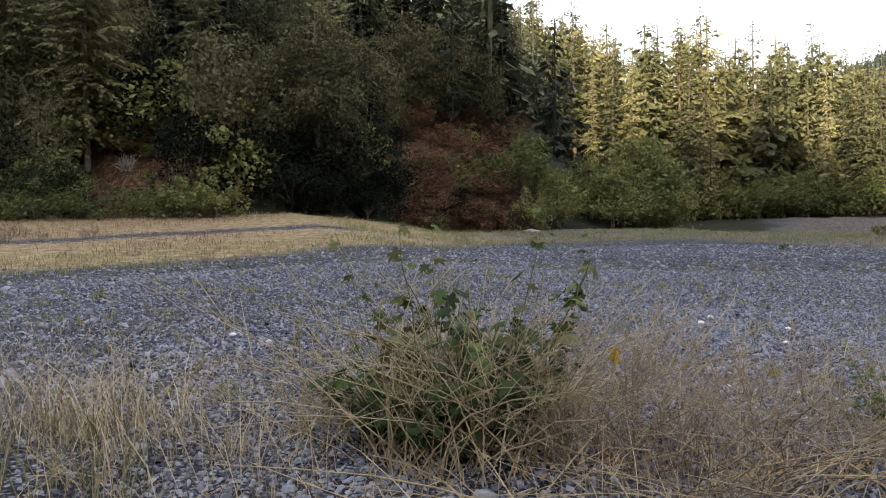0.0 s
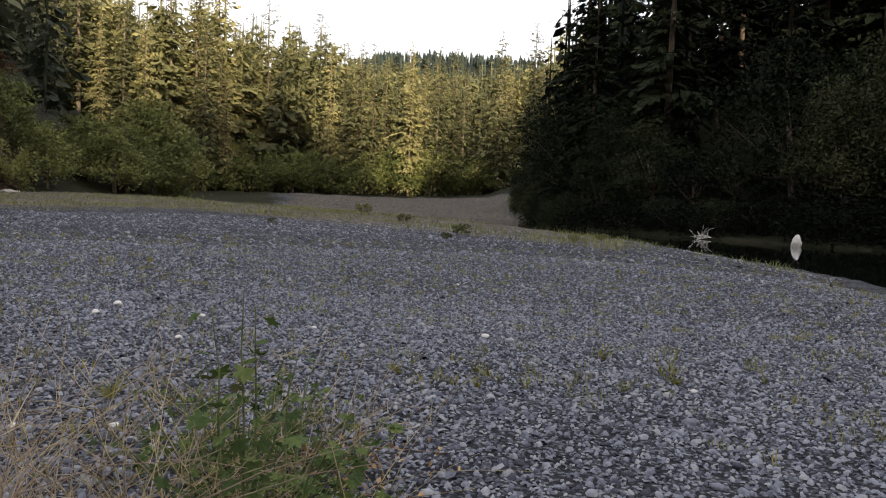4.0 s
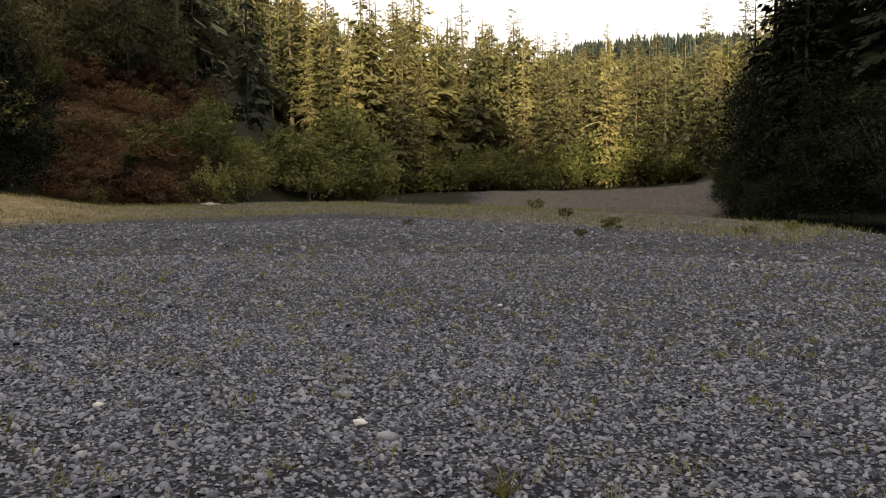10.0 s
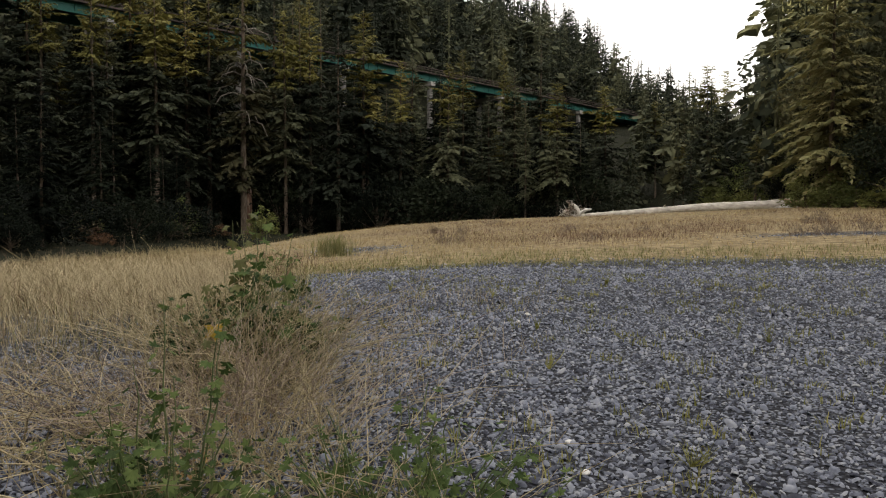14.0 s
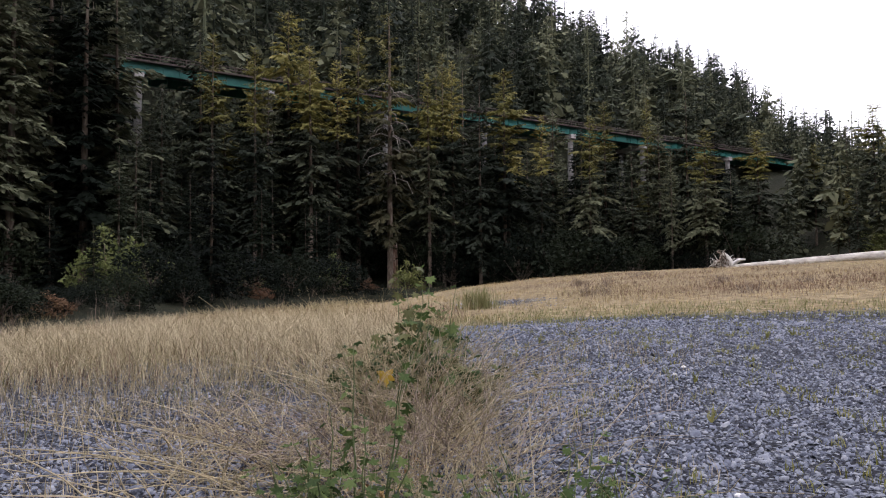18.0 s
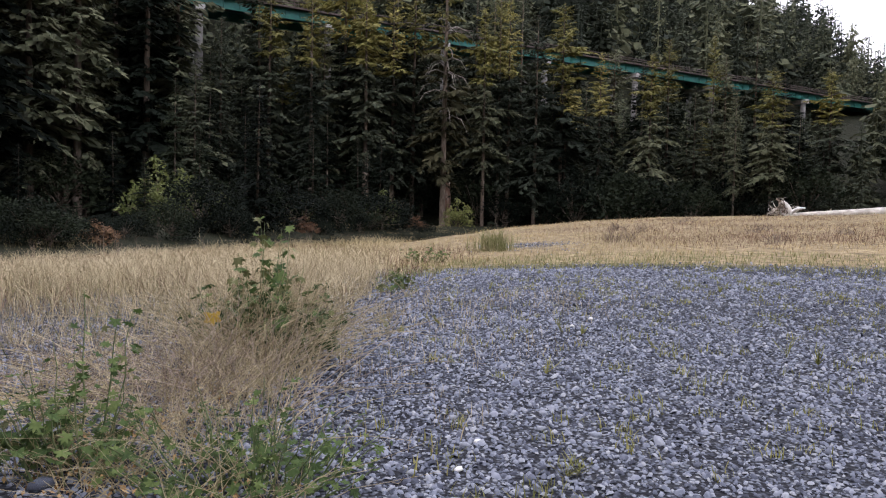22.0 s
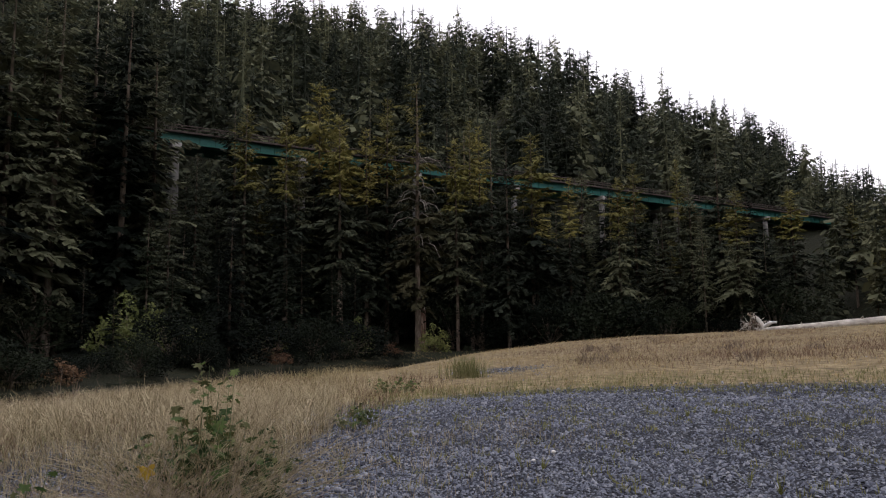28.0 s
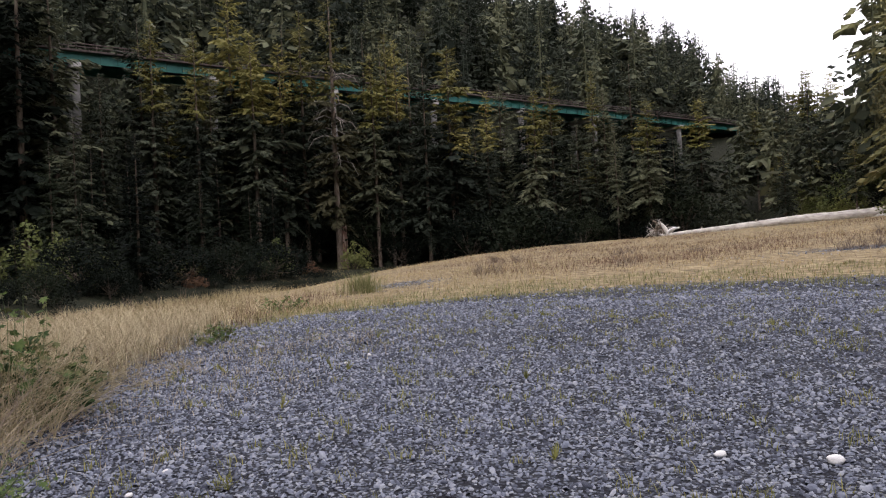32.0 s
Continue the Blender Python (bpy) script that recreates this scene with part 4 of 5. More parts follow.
for k in range(24):
    b = rng.uniform(-131, -86)
    q = rng.uniform(float(at_bearing(FAR_W, b)) + 3, float(at_bearing(FOOT_W, b)))
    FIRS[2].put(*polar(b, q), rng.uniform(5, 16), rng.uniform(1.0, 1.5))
for k in range(7):
    b = rng.uniform(-131, -84)
    BROAD[5].put(*polar(b, float(at_bearing(FAR_W, b)) + rng.uniform(0.5, 7)), rng.uniform(0.8, 1.6), rng.uniform(1.2, 1.6))
for b, q, h in ((-104.6, 62, 5.5), (-103, 64, 4.0), (-100, 72, 3.0), (-88, 92, 4.5), (-82, 104, 4.0), (-94, 84, 3.0)):
    BROAD[3].put(*polar(b, q), h, 1.0, label="light green leafy shrub before the dark conifers")
for k in range(34):
    b = rng.uniform(-42, -9)
    BROAD[int(rng.choice([4, 4, 3]))].put(*polar(b, float(at_bearing(FOOT_N, b)) + rng.uniform(0, 30)), rng.uniform(3.5, 9), rng.uniform(0.9, 1.4))
for k in range(140):
    b = rng.uniform(-30, -20) if k % 7 < 2 else rng.uniform(-7.5, 4.5)
    BROAD[int(rng.choice([5, 5, 5, 3, 4]))].put(*polar(b, float(at_bearing(FOOT_N, b)) + rng.uniform(-2, 38)), rng.uniform(1.4, 3.6), rng.uniform(1.0, 1.5))
for b, q, h, k in ((43.2, 104, 6, 1), (44.2, 96, 7, 1), (44.8, 88, 6, 0), (43.6, 118, 7, 0), (42.6, 128, 5, 1), (45.3, 84, 5, 1), (46, 80, 6, 1), (43, 112, 3, 3), (42.2, 122, 2.5, 3)):
    BROAD[k].put(*polar(b, q), h, 1.1, label="grey-green willow bush at the end of the beach")
for k in range(34):
    b = rng.uniform(-49, -31)
    BROAD[int(rng.choice([2, 3, 3, 4]))].put(*polar(b, float(at_bearing(FOOT_N, b)) + rng.uniform(-2, 16)), rng.uniform(2.5, 6), rng.uniform(1.0, 1.4), label="olive green bush at the foot of the slope")
for k in range(44):
    b = rng.uniform(-20, -6)
    BROAD[4].put(*polar(b, float(at_bearing(FOOT_N, b)) + rng.uniform(-1, 14)), rng.uniform(2.5, 6), rng.uniform(0.9, 1.3), label="dark green brush at the foot of the slope")
for k in range(16):
    b = rng.uniform(-42, -20)
    BROAD[3].put(*polar(b, float(at_bearing(FOOT_N, b)) - rng.uniform(0, 8)), rng.uniform(1.8, 3.5), rng.uniform(1.2, 1.7))


def build_pale_trunk_tree():
    """The tall leafy tree with a pale trunk at the foot of the bracken slope."""
    r = np.random.default_rng(83)
    t, c = broad_meshes(19.0, 10.0, 60, 8000, 0.2, r, 0.3)
    top = new("leafy_tree")
    mesh_object("trunk", *knob_trunk(19.0, r), M_GREY_BARK, top, "slim pale trunk", smooth_shade=True)
    mesh_object("crown", *c, M_SLOPE_LEAF, top)
    top.matrix_basis = place_at(-9.2, 73.3, 0.4)
    tagged(top, "tall leafy tree with a slim pale trunk", "tree", "trees and shrubs along the banks")


def knob_trunk(h, r):
    limbs = [tube([(0, 0, -0.5), (0.1, 0, h * 0.3), (-0.1, 0.1, h * 0.6), (0, 0, h * 0.92)], [0.26, 0.21, 0.14, 0.03], 8)]
    for k in range(12):
        z, a = h * (0.3 + 0.05 * k), k * 2.4
        u = np.array((math.cos(a), math.sin(a), 0.35)) * r.uniform(2.0, 4.0)
        limbs.append(tube([(0, 0, z), u * 0.5 + (0, 0, z + 0.3), u + (0, 0, z)], [0.07, 0.05, 0.015], 5))
    return joined(limbs)


build_pale_trunk_tree()


# ---- bridge behind the western trees ----
def part(name, bm, mat, parent, label="", smooth_shade=False):
    me = bpy.data.meshes.new(name)
    if smooth_shade:
        for f in bm.faces:
            f.smooth = True
    bm.to_mesh(me)
    bm.free()
    me.materials.append(mat)
    ob = new(name, me)
    ob.parent = parent
    if label:
        ob["label"] = label
    return ob


def box(bm, size, centre, bevel=0.0):
    got = bmesh.ops.create_cube(bm, size=1.0, matrix=Matrix.Translation(centre) @ Matrix.Diagonal((*size, 1)))
    if bevel:
        bmesh.ops.bevel(bm, geom=list({e for v in got["verts"] for e in v.link_edges}), offset=bevel, segments=1, affect="EDGES")


def girder_mesh(length, depth):
    """A plate girder: web, two flanges and upright stiffeners."""
    bm = bmesh.new()
    box(bm, (length, 0.06, depth), (length / 2, 0, depth / 2))
    box(bm, (length, 0.55, 0.07), (length / 2, 0, 0.035))
    box(bm, (length, 0.55, 0.07), (length / 2, 0, depth - 0.035))
    for k in range(int(length / 2.5)):
        box(bm, (0.05, 0.4, depth - 0.14), (k * 2.5 + 1.2, 0, depth / 2))
    return bm


def build_bridge():
    top = new("road_bridge")
    z0, along = 33.7, math.atan2(0.918, -0.397)
    start = Vector((-115.5 + 0.397 * 70, -18.3 - 0.918 * 70, z0))
    top.matrix_basis = Matrix.Translation(start) @ Matrix.Rotation(along, 4, "Z")
    length = 330.0
    for n, y in enumerate((-3.6, 3.6)):
        for k in range(11):
            g = part("girder", girder_mesh(29.95, 1.55), M_BRIDGE, top, "green painted steel plate girder")
            g.location = (k * 30, y, 0)
    bm = bmesh.new()
    box(bm, (length, 9.4, 0.32), (length / 2, 0, 1.71), 0.04)
    part("deck", bm, M_RAIL, top, "dark weathered deck slab")
    for y in (-4.5, 4.5):
        for h in (2.35, 2.8):
            bm = bmesh.new()
            box(bm, (length, 0.12, 0.16), (length / 2, y, h), 0.02)
            part("rail", bm, M_RAIL, top, "dark rusty guard rail")
    bm = bmesh.new()
    box(bm, (0.16, 0.16, 1.05), (0, 0, 2.38), 0.02)
    first = part("post", bm, M_RAIL, top)
    first.location = (1, -4.5, 0)
    for y in (-4.5, 4.5):
        for k in range(82):
            if k or y > 0:
                o = new("post", first.data)
                o.parent, o.location = top, (1 + 4 * k, y, 0)
    for s in (-24.0, 0.0, 21.2, 44.0, 67.3, 91.7, 115.9, 149.7):
        px, py = -115.5 - 0.397 * s, -18.3 + 0.918 * s
        for off in (-3.4, 3.4):
            g = float(land(px + 0.918 * off, py + 0.397 * off))
            b2 = bmesh.new()
            h = z0 - 1.0 - g + 1.5
            bmesh.ops.create_cone(b2, cap_ends=True, segments=14, radius1=0.7, radius2=0.6, depth=h, matrix=Matrix.Translation((70 + s, -off, -1.0 - h / 2)))
            part("pier_column", b2, M_PIER, top, "round concrete pier column", True)
        b2 = bmesh.new()
        box(b2, (1.5, 9.0, 1.0), (70 + s, 0, -0.52), 0.08)
        part("pier_cap", b2, M_CONCRETE, top)
    tagged(top, "green steel girder bridge on pale concrete piers behind trees", "bridge")


build_bridge()


# ---- driftwood ----
def knobbly(points, radii, sides, r, amount=0.12):
    v, f = tube(points, radii, sides)
    v = v + r.normal(size=v.shape) * np.repeat(np.asarray(radii), sides)[:, None] * amount
    return v, f


def root_wad(top, n, reach, r, mat, up=0.0):
    """Twisted roots thrown out from the butt of a trunk."""
    for k in range(n):
        d = r.normal(size=3) * (0.7, 1, 1)
        d[2] = abs(d[2]) * 0.9 + up * 0.3
        d /= np.linalg.norm(d)
        p, pts = np.zeros(3), [np.zeros(3)]
        L = reach * r.uniform(0.5, 1.05)
        for s in range(5):
            d = d + r.normal(size=3) * 0.32
            d /= np.linalg.norm(d)
            p = p + d * L / 5
            pts.append(p.copy())
        w = reach * r.uniform(0.04, 0.085)
        mesh_object("root", *knobbly(pts, [w, w * 0.9, w * 0.75, w * 0.55, w * 0.35, w * 0.1], 6, r), mat, top, smooth_shade=True)


def tangle(holder, n, wide, tall, r, mats):
    """A tangle of bent roots: they leave the butt, bend over and cross one another."""
    for k in range(n):
        d = r.normal(size=3)
        d /= np.linalg.norm(d)
        p = np.array((r.uniform(-0.5, 0.3) * wide, r.uniform(-0.3, 0.3) * wide, r.uniform(-0.1, 0.5) * tall))
        pts, L = [p], r.uniform(0.5, 1.1) * wide
        for q in range(6):
            d = d + r.normal(size=3) * 0.55 - p * (0.25 / wide)
            d /= np.linalg.norm(d)
            p = p + d * L / 6
            p[2] = min(max(p[2], -0.3), tall)
            pts.append(p.copy())
        w = wide * r.choice([0.022, 0.03, 0.06], p=[0.5, 0.35, 0.15])
        mesh_object("root", *knobbly(pts, w * np.array([1, 0.95, 0.85, 0.75, 0.6, 0.4, 0.15]), 6, r), mats[int(r.integers(len(mats)))], holder, smooth_shade=True)


def build_big_log():
    r = np.random.default_rng(5)
    top = new("fallen_log")
    a, b = Vector((-75.0, 58.8, float(land(-75.0, 58.8)) + 0.12)), Vector((-53.5, 73.3, float(land(-53.5, 73.3)) + 0.62))
    top.matrix_basis = Matrix.Translation(a)
    d = np.array(b - a)
    ts = np.linspace(0, 1, 19)
    rad = 0.36 + 0.24 * ts + 0.03 * np.sin(ts * 21)
    pts = [d * t + np.array((0, 0, 0.32 * math.sin(t * math.pi) * 0.6 + 0.04 * math.sin(t * 13))) for t in ts]
    mesh_object("trunk", *knobbly(pts, rad, 14, r, 0.05), M_LOG, top, "long barkless grey-white trunk", smooth_shade=True)
    for t, s in ((0.2, 0.5), (0.45, 0.7), (0.7, 0.45), (0.86, 0.6)):
        p = d * t + np.array((0, 0, 0.5))
        mesh_object("branch_stub", *knobbly([p, p + np.array((0.3, -0.2, 0.3)) * s, p + np.array((0.7, -0.3, 0.45)) * s], [0.24 * s, 0.18 * s, 0.1 * s], 6, r), M_LOG, top, smooth_shade=True)
    e = d * 0.98
    mesh_object("split_end", *knobbly([e - d * 0.04, e + np.array((1.4, 0.5, 0.05)), e + np.array((4.2, 1.6, 0.1))], [0.58, 0.5, 0.2], 8, r), M_SNAG, top, "dark broken butt end", smooth_shade=True)
    mesh_object("split_end", *knobbly([e - d * 0.08 + (0, 0, -0.3), e + np.array((0.3, -0.6, -0.35)), e + np.array((1.6, -0.4, -0.3))], [0.3, 0.24, 0.08], 8, r), M_BLEACHED, top, "pale split slab", smooth_shade=True)
    holder = new("root_wad")
    holder.parent = top
    holder.location = (-0.2, -0.1, 0.3)
    tangle(holder, 80, 2.4, 1.95, r, [M_TWIG, M_TWIG, M_DRIFT, M_DRIFT, M_LOG])
    mesh_object("root", *knobbly([(0.9, 0.5, 0.0), (0.7, 0.3, 0.7), (0.2, 0.1, 1.3), (-0.5, -0.2, 1.6)], [0.34, 0.26, 0.2, 0.08], 8, r), M_LOG, holder, smooth_shade=True)
    mesh_object("root", *knobbly([(0.8, 0.4, 0.1), (1.6, 0.9, 0.7), (2.2, 1.4, 0.75)], [0.3, 0.22, 0.08], 8, r), M_BLEACHED, holder, smooth_shade=True)
    tagged(top, "huge bleached driftwood log with its root wad on dry grass", "log")


build_big_log()


def build_river_snag():
    r = np.random.default_rng(14)
    top = new("driftwood_snag")
    top.location = (57.2, 41.2, WATER_Z)
    mesh_object("trunk", *knobbly([(-0.5, 0.4, 0.1), (0, 0, 0.2), (0.6, -0.4, 0.12)], [0.12, 0.2, 0.1], 8, r), M_BLEACHED, top, smooth_shade=True)
    holder = new("root_wad")
    holder.parent = top
    root_wad(holder, 12, 1.55, r, M_BLEACHED, 1.2)
    tagged(top, "bleached white root snag standing in the river", "driftwood")


build_river_snag()


def boulder_mesh(r, flat=0.6, sub=2, rough=0.14):
    bm = bmesh.new()
    bmesh.ops.create_icosphere(bm, subdivisions=sub, radius=1.0)
    o = Vector(r.uniform(-50, 50, 3))
    for v in bm.verts:
        n = noise.noise(v.co * 1.1 + o) * rough * 2 + noise.noise(v.co * 2.7 + o) * rough * 0.6
        v.co *= 1 + n
        v.co.z *= flat
    for f in bm.faces:
        f.smooth = True
    me = bpy.data.meshes.new("stone")
    bm.to_mesh(me)
    bm.free()
    return me


def build_white_rock():
    me = boulder_mesh(np.random.default_rng(3), 1.45, 3)
    for v in me.vertices:      # broad foot, narrow leaning top
        k = 1.0 - 0.3 * v.co.z
        v.co.x, v.co.y = v.co.x * k - 0.16 * v.co.z, v.co.y * k
    me.materials.append(M_BLEACHED)
    ob = new("white_rock", me)
    ob.location, ob.scale = (54.5, 31.8, WATER_Z + 0.3), (0.36, 0.35, 0.42)
    ob.rotation_euler = (0.1, -0.15, 0.4)
    tagged(ob, "upright pale rock standing in the river by the bank", "rock")


build_white_rock()


def build_floating_log():
    r = np.random.default_rng(8)
    v, f = knobbly([(0, 0, 0.05), (1.6, -2.4, 0.12), (3.0, -5.6, 0.1), (3.6, -7.4, 0.05)], [0.03, 0.05, 0.045, 0.02], 8, r)
    ob = mesh_object("floating_log", v, f, M_TWIG, smooth_shade=True)
    ob.location = (61, 18.0, WATER_Z)
    tagged(ob, "thin grey-brown log floating on dark water", "log")
    top = new("brush_pile")
    top.location = (56.5, 24.0, WATER_Z)
    for k in range(9):
        a = r.uniform(0, 6.28)
        p = np.array((r.uniform(-1.0, 1.0), r.uniform(-0.7, 0.7), 0.0))
        q = p + np.array((math.cos(a) * 1.3, math.sin(a) * 1.3, r.uniform(0.05, 0.3)))
        mesh_object("stick", *knobbly([p, (p + q) / 2 + (0, 0, 0.2), q], [0.04, 0.03, 0.015], 5, r), M_BARK, top)
    tagged(top, "tangle of grey driftwood sticks at the bank", "driftwood")


build_floating_log()


def build_stump():
    r = np.random.default_rng(2)
    top = new("broken_snag")
    x, y = -110.2, 22.2
    g = float(land(x, y))
    top.location = (x, y, g)
    mesh_object("trunk", *knobbly([(0, 0, -0.5), (0.1, 0, 2.5), (0.05, 0.1, 5), (0.1, 0, 6.6 - g)], [0.8, 0.68, 0.62, 0.5], 12, r, 0.08), M_SNAG, top, smooth_shade=True)
    for k in range(5):
        a = k * 1.25
        p = np.array((0.45 * math.cos(a), 0.45 * math.sin(a), 6.2 - g))
        mesh_object("splinter", *knobbly([p, p + (0, 0, 0.7), p + (0.05, 0.03, 1.0 + 0.5 * (k % 3))], [0.22, 0.15, 0.03], 5, r), M_SNAG, top)
    tagged(top, "tall broken reddish-grey tree snag below the conifers", "snag")


build_stump()


def build_dead_limbed_tree():
    """The conifer with bare drooping limbs half-way up."""
    r = np.random.default_rng(31)
    top = new("conifer")
    x, y = -106.5, 21.2
    g = float(land(x, y))
    top.location = (x, y, g)
    H = 43.3 - g
    t, c = conifer_meshes(H, 5.2, 0.15, 32, 7, 32, r, 0.5, 0.42, 0.27, 0.21)
    t2 = tube([(0, 0, -0.6), (0.1, 0, H * 0.4), (0, 0.1, H * 0.8), (0, 0, H)], [0.48, 0.38, 0.2, 0.05], 8)
    mesh_object("trunk", *t2, M_BARK, top, smooth_shade=True)
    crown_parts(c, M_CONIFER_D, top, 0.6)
    for k in range(26):
        h = H * r.uniform(0.36, 0.74)
        a = r.uniform(0, 6.28)
        L = r.uniform(2.5, 5.5)
        u = np.array((math.cos(a), math.sin(a), 0))
        pts = [np.array((0, 0, h)), u * L * 0.35 + (0, 0, h + 0.5), u * L * 0.75 + (0, 0, h - 0.2), u * L + (0, 0, h - L * 0.45)]
        mesh_object("dead_limb", *tube(pts, [0.13, 0.11, 0.08, 0.02], 5), M_GREY_BARK, top, "bare greyish drooping limb")
    tagged(top, "old ragged conifer with bare greyish drooping limbs", "tree", "conifers on the banks")
    # pale trunks that stand out
    for x, y, h in ((-109, 85.5, 11),):
        ob = mesh_object("bare_trunk", *tube([(0, 0, -0.4), (0.1, 0.1, h * 0.5), (0.2, 0, h)], [0.2, 0.16, 0.07], 8), M_PALE_BARK, smooth_shade=True)
        ob.location = (x, y, float(land(x, y)))
        tagged(ob, "slim pale bare tree trunk at the wood's edge", "tree trunk")


build_dead_limbed_tree()


# ---- grass ----
def blades(p, height, width, r, lean=0.5):
    """Bent grass blades at places p: two quads each, narrowing to the tip."""
    n = len(p)
    a = r.uniform(0, 2 * np.pi, n)
    h = height * r.uniform(0.5, 1.25, n)
    q = lean * r.uniform(0.1, 1.0, n) * h
    side = np.stack([np.cos(a + 1.57), np.sin(a + 1.57), 0 * a], -1) * (width * r.uniform(0.6, 1.4, n))[:, None] * 0.5
    dirn = np.stack([np.cos(a), np.sin(a), 0 * a], -1)
    mid = p + dirn * (q * 0.3)[:, None] + np.stack([0 * h, 0 * h, h * 0.6], -1)
    tip = p + dirn * q[:, None] + np.stack([0 * h, 0 * h, h], -1)
    v = np.stack([p - side, p + side, mid + side * 0.8, mid - side * 0.8, tip + side * 0.15, tip - side * 0.15], 1).reshape(-1, 3)
    k = np.arange(n)[:, None] * 6
    f = np.concatenate([k + [0, 1, 2, 3], k + [3, 2, 4, 5]], 0)
    return v, f


def on_land(x, y):
    return np.stack([x, y, land(x, y) - 0.02], -1)


def tufted(n, tufts, spread, where, r):
    """n places gathered in tufts; where(r, k) gives k tuft centres."""
    cx, cy = where(r, tufts)
    i = r.integers(0, len(cx), n)
    return cx[i] + r.normal(0, spread, n), cy[i] + r.normal(0, spread, n)


def sector(b0, b1, r0, r1):
    def pick(r, k):
        b, q = np.radians(r.uniform(b0, b1, k)), np.sqrt(r.uniform(r0 ** 2, r1 ** 2, k))
        return CX + q * np.sin(b), CY + q * np.cos(b)
    return pick


def grass(name, n, tufts, spread, where, height, width, mat, label, seed, keep=None, lean=1.0):
    r = np.random.default_rng(seed)
    x, y = tufted(n, tufts, spread, where, r)
    if keep is not None:
        ok = r.random(n) < keep(x, y)
        x, y = x[ok], y[ok]
    return tagged(mesh_object(name, *blades(on_land(x, y), height, width, r, lean), mat), label, "grass", kind="stuff")


def grassy(x, y):
    return np.clip(cover(x, y)[0] * 1.3 - 0.25, 0, 1) * (land(x, y) > WATER_Z + 0.12)


def patches(x, y, size, seed=0):
    """Soft random patches of the given size, 0 to 1, at places x, y (arrays)."""
    x, y = np.asarray(x) / size + 91.7 * seed, np.asarray(y) / size - 37.3 * seed
    i, j = np.floor(x), np.floor(y)
    u, v = x - i, y - j
    u, v = u * u * (3 - 2 * u), v * v * (3 - 2 * v)

    def dot(a, b):
        k = np.sin(a * 127.1 + b * 311.7) * 43758.5453
        return k - np.floor(k)
    return (dot(i, j) * (1 - u) + dot(i + 1, j) * u) * (1 - v) + (dot(i, j + 1) * (1 - u) + dot(i + 1, j + 1) * u) * v


def off_log(x, y):
    """Nothing tall right before the fallen log."""
    u = ((x + 75) * 21.5 + (y - 58.8) * 14.5) / 672.5
    side = ((x + 75) * 14.5 - (y - 58.8) * 21.5) / 25.9
    return 1.0 - ((u > -0.15) & (u < 1.1) & (side > -1.0) & (side < 9.0)) * 0.85


def patchy(x, y):
    return grassy(x, y) * off_log(x, y) * np.clip(1.5 * patches(x, y, 5.0) + 0.8 * patches(x, y, 1.7, 1) - 0.6, 0.04, 1)


def fringe(b0, b1):
    def pick(r, k):
        b = r.uniform(b0, b1, k)
        q = np.interp(b, EDGE[0], EDGE[1]) * r.uniform(0.88, 1.25, k)
        return CX + q * np.sin(np.radians(b)), CY + q * np.cos(np.radians(b))
    return pick


grass("far_dry_grass", 60000, 4200, 0.8, sector(-100, -6, 18, 108), 0.19, 0.02, M_DRY_GOLD, "golden dry straw-coloured grass on the upper bar", 1, patchy, 1.9)
grass("fringe_grass", 11000, 1500, 0.45, fringe(-84, 12), 0.16, 0.018, M_PALE_GREEN, "low olive grass where gravel meets dry grass", 9)
grass("reddish_weeds", 22000, 110, 1.9, sector(-74, -18, 30, 74), 0.27, 0.014, M_RED_WEED, "reddish-brown dry weeds in the pale grass", 10, None, 1.8)
grass("mid_dry_grass", 17000, 2600, 0.4, sector(-135, -60, 8, 45), 0.36, 0.012, M_DRY, "dry straw-coloured grass by the gravel", 2, lambda x, y: grassy(x, y) * np.clip(1.6 * patches(x, y, 2.6, 2) + 0.6 * patches(x, y, 0.9, 3) - 0.5, 0.05, 1), 1.7)
def near_grass(x, y):
    return (grassy(x, y) > 0.02) * (y < 8.8) * (x < -0.9 + 1.3 * (y > 7.2)) * np.clip(1.3 * patches(x, y, 1.6, 4) + 0.5 * patches(x, y, 0.5, 5) - 0.25, 0.08, 1)


grass("near_dry_grass", 78000, 3000, 0.25, sector(-150, -84, 4.6, 19), 0.5, 0.0046, M_DRY_PALE, "tall thin tangled dry grass beside the gravel", 3, near_grass, 2.0)
grass("middle_stems", 20000, 1300, 0.35, sector(-140, -83, 10, 27), 0.5, 0.011, M_DRY_PALE, "pale dry stems standing in the dry grass", 14, lambda x, y: (grassy(x, y) > 0.02) * np.clip(1.6 * patches(x, y, 2.2, 9) - 0.3, 0.05, 1), 1.7)
grass("brown_stems", 9000, 420, 0.5, sector(-140, -80, 6, 32), 0.36, 0.011, M_RED_WEED, "brown dead stems among the dry grass", 15, lambda x, y: (grassy(x, y) > 0.02) * (x < -0.9), 1.7)
grass("sparse_dry_grass", 1500, 130, 0.3, lambda r, k: (r.uniform(-0.5, 4.0, k), r.uniform(3.6, 7.8, k)), 0.42, 0.004, M_DRY_PALE, "sparse wispy dry stems standing on gravel", 12, lambda x, y: np.clip(1.3 - 0.28 * (x + 0.5), 0.15, 1), 1.8)
grass("green_blades", 22000, 1300, 0.4, sector(-150, -88, 5.0, 34), 0.32, 0.008, M_GREEN_GRASS, "olive blades among dry grass", 11, lambda x, y: (grassy(x, y) > 0.05) * np.clip(2.0 * patches(x, y, 4.0, 6) - 0.6, 0.03, 1), 1.6)
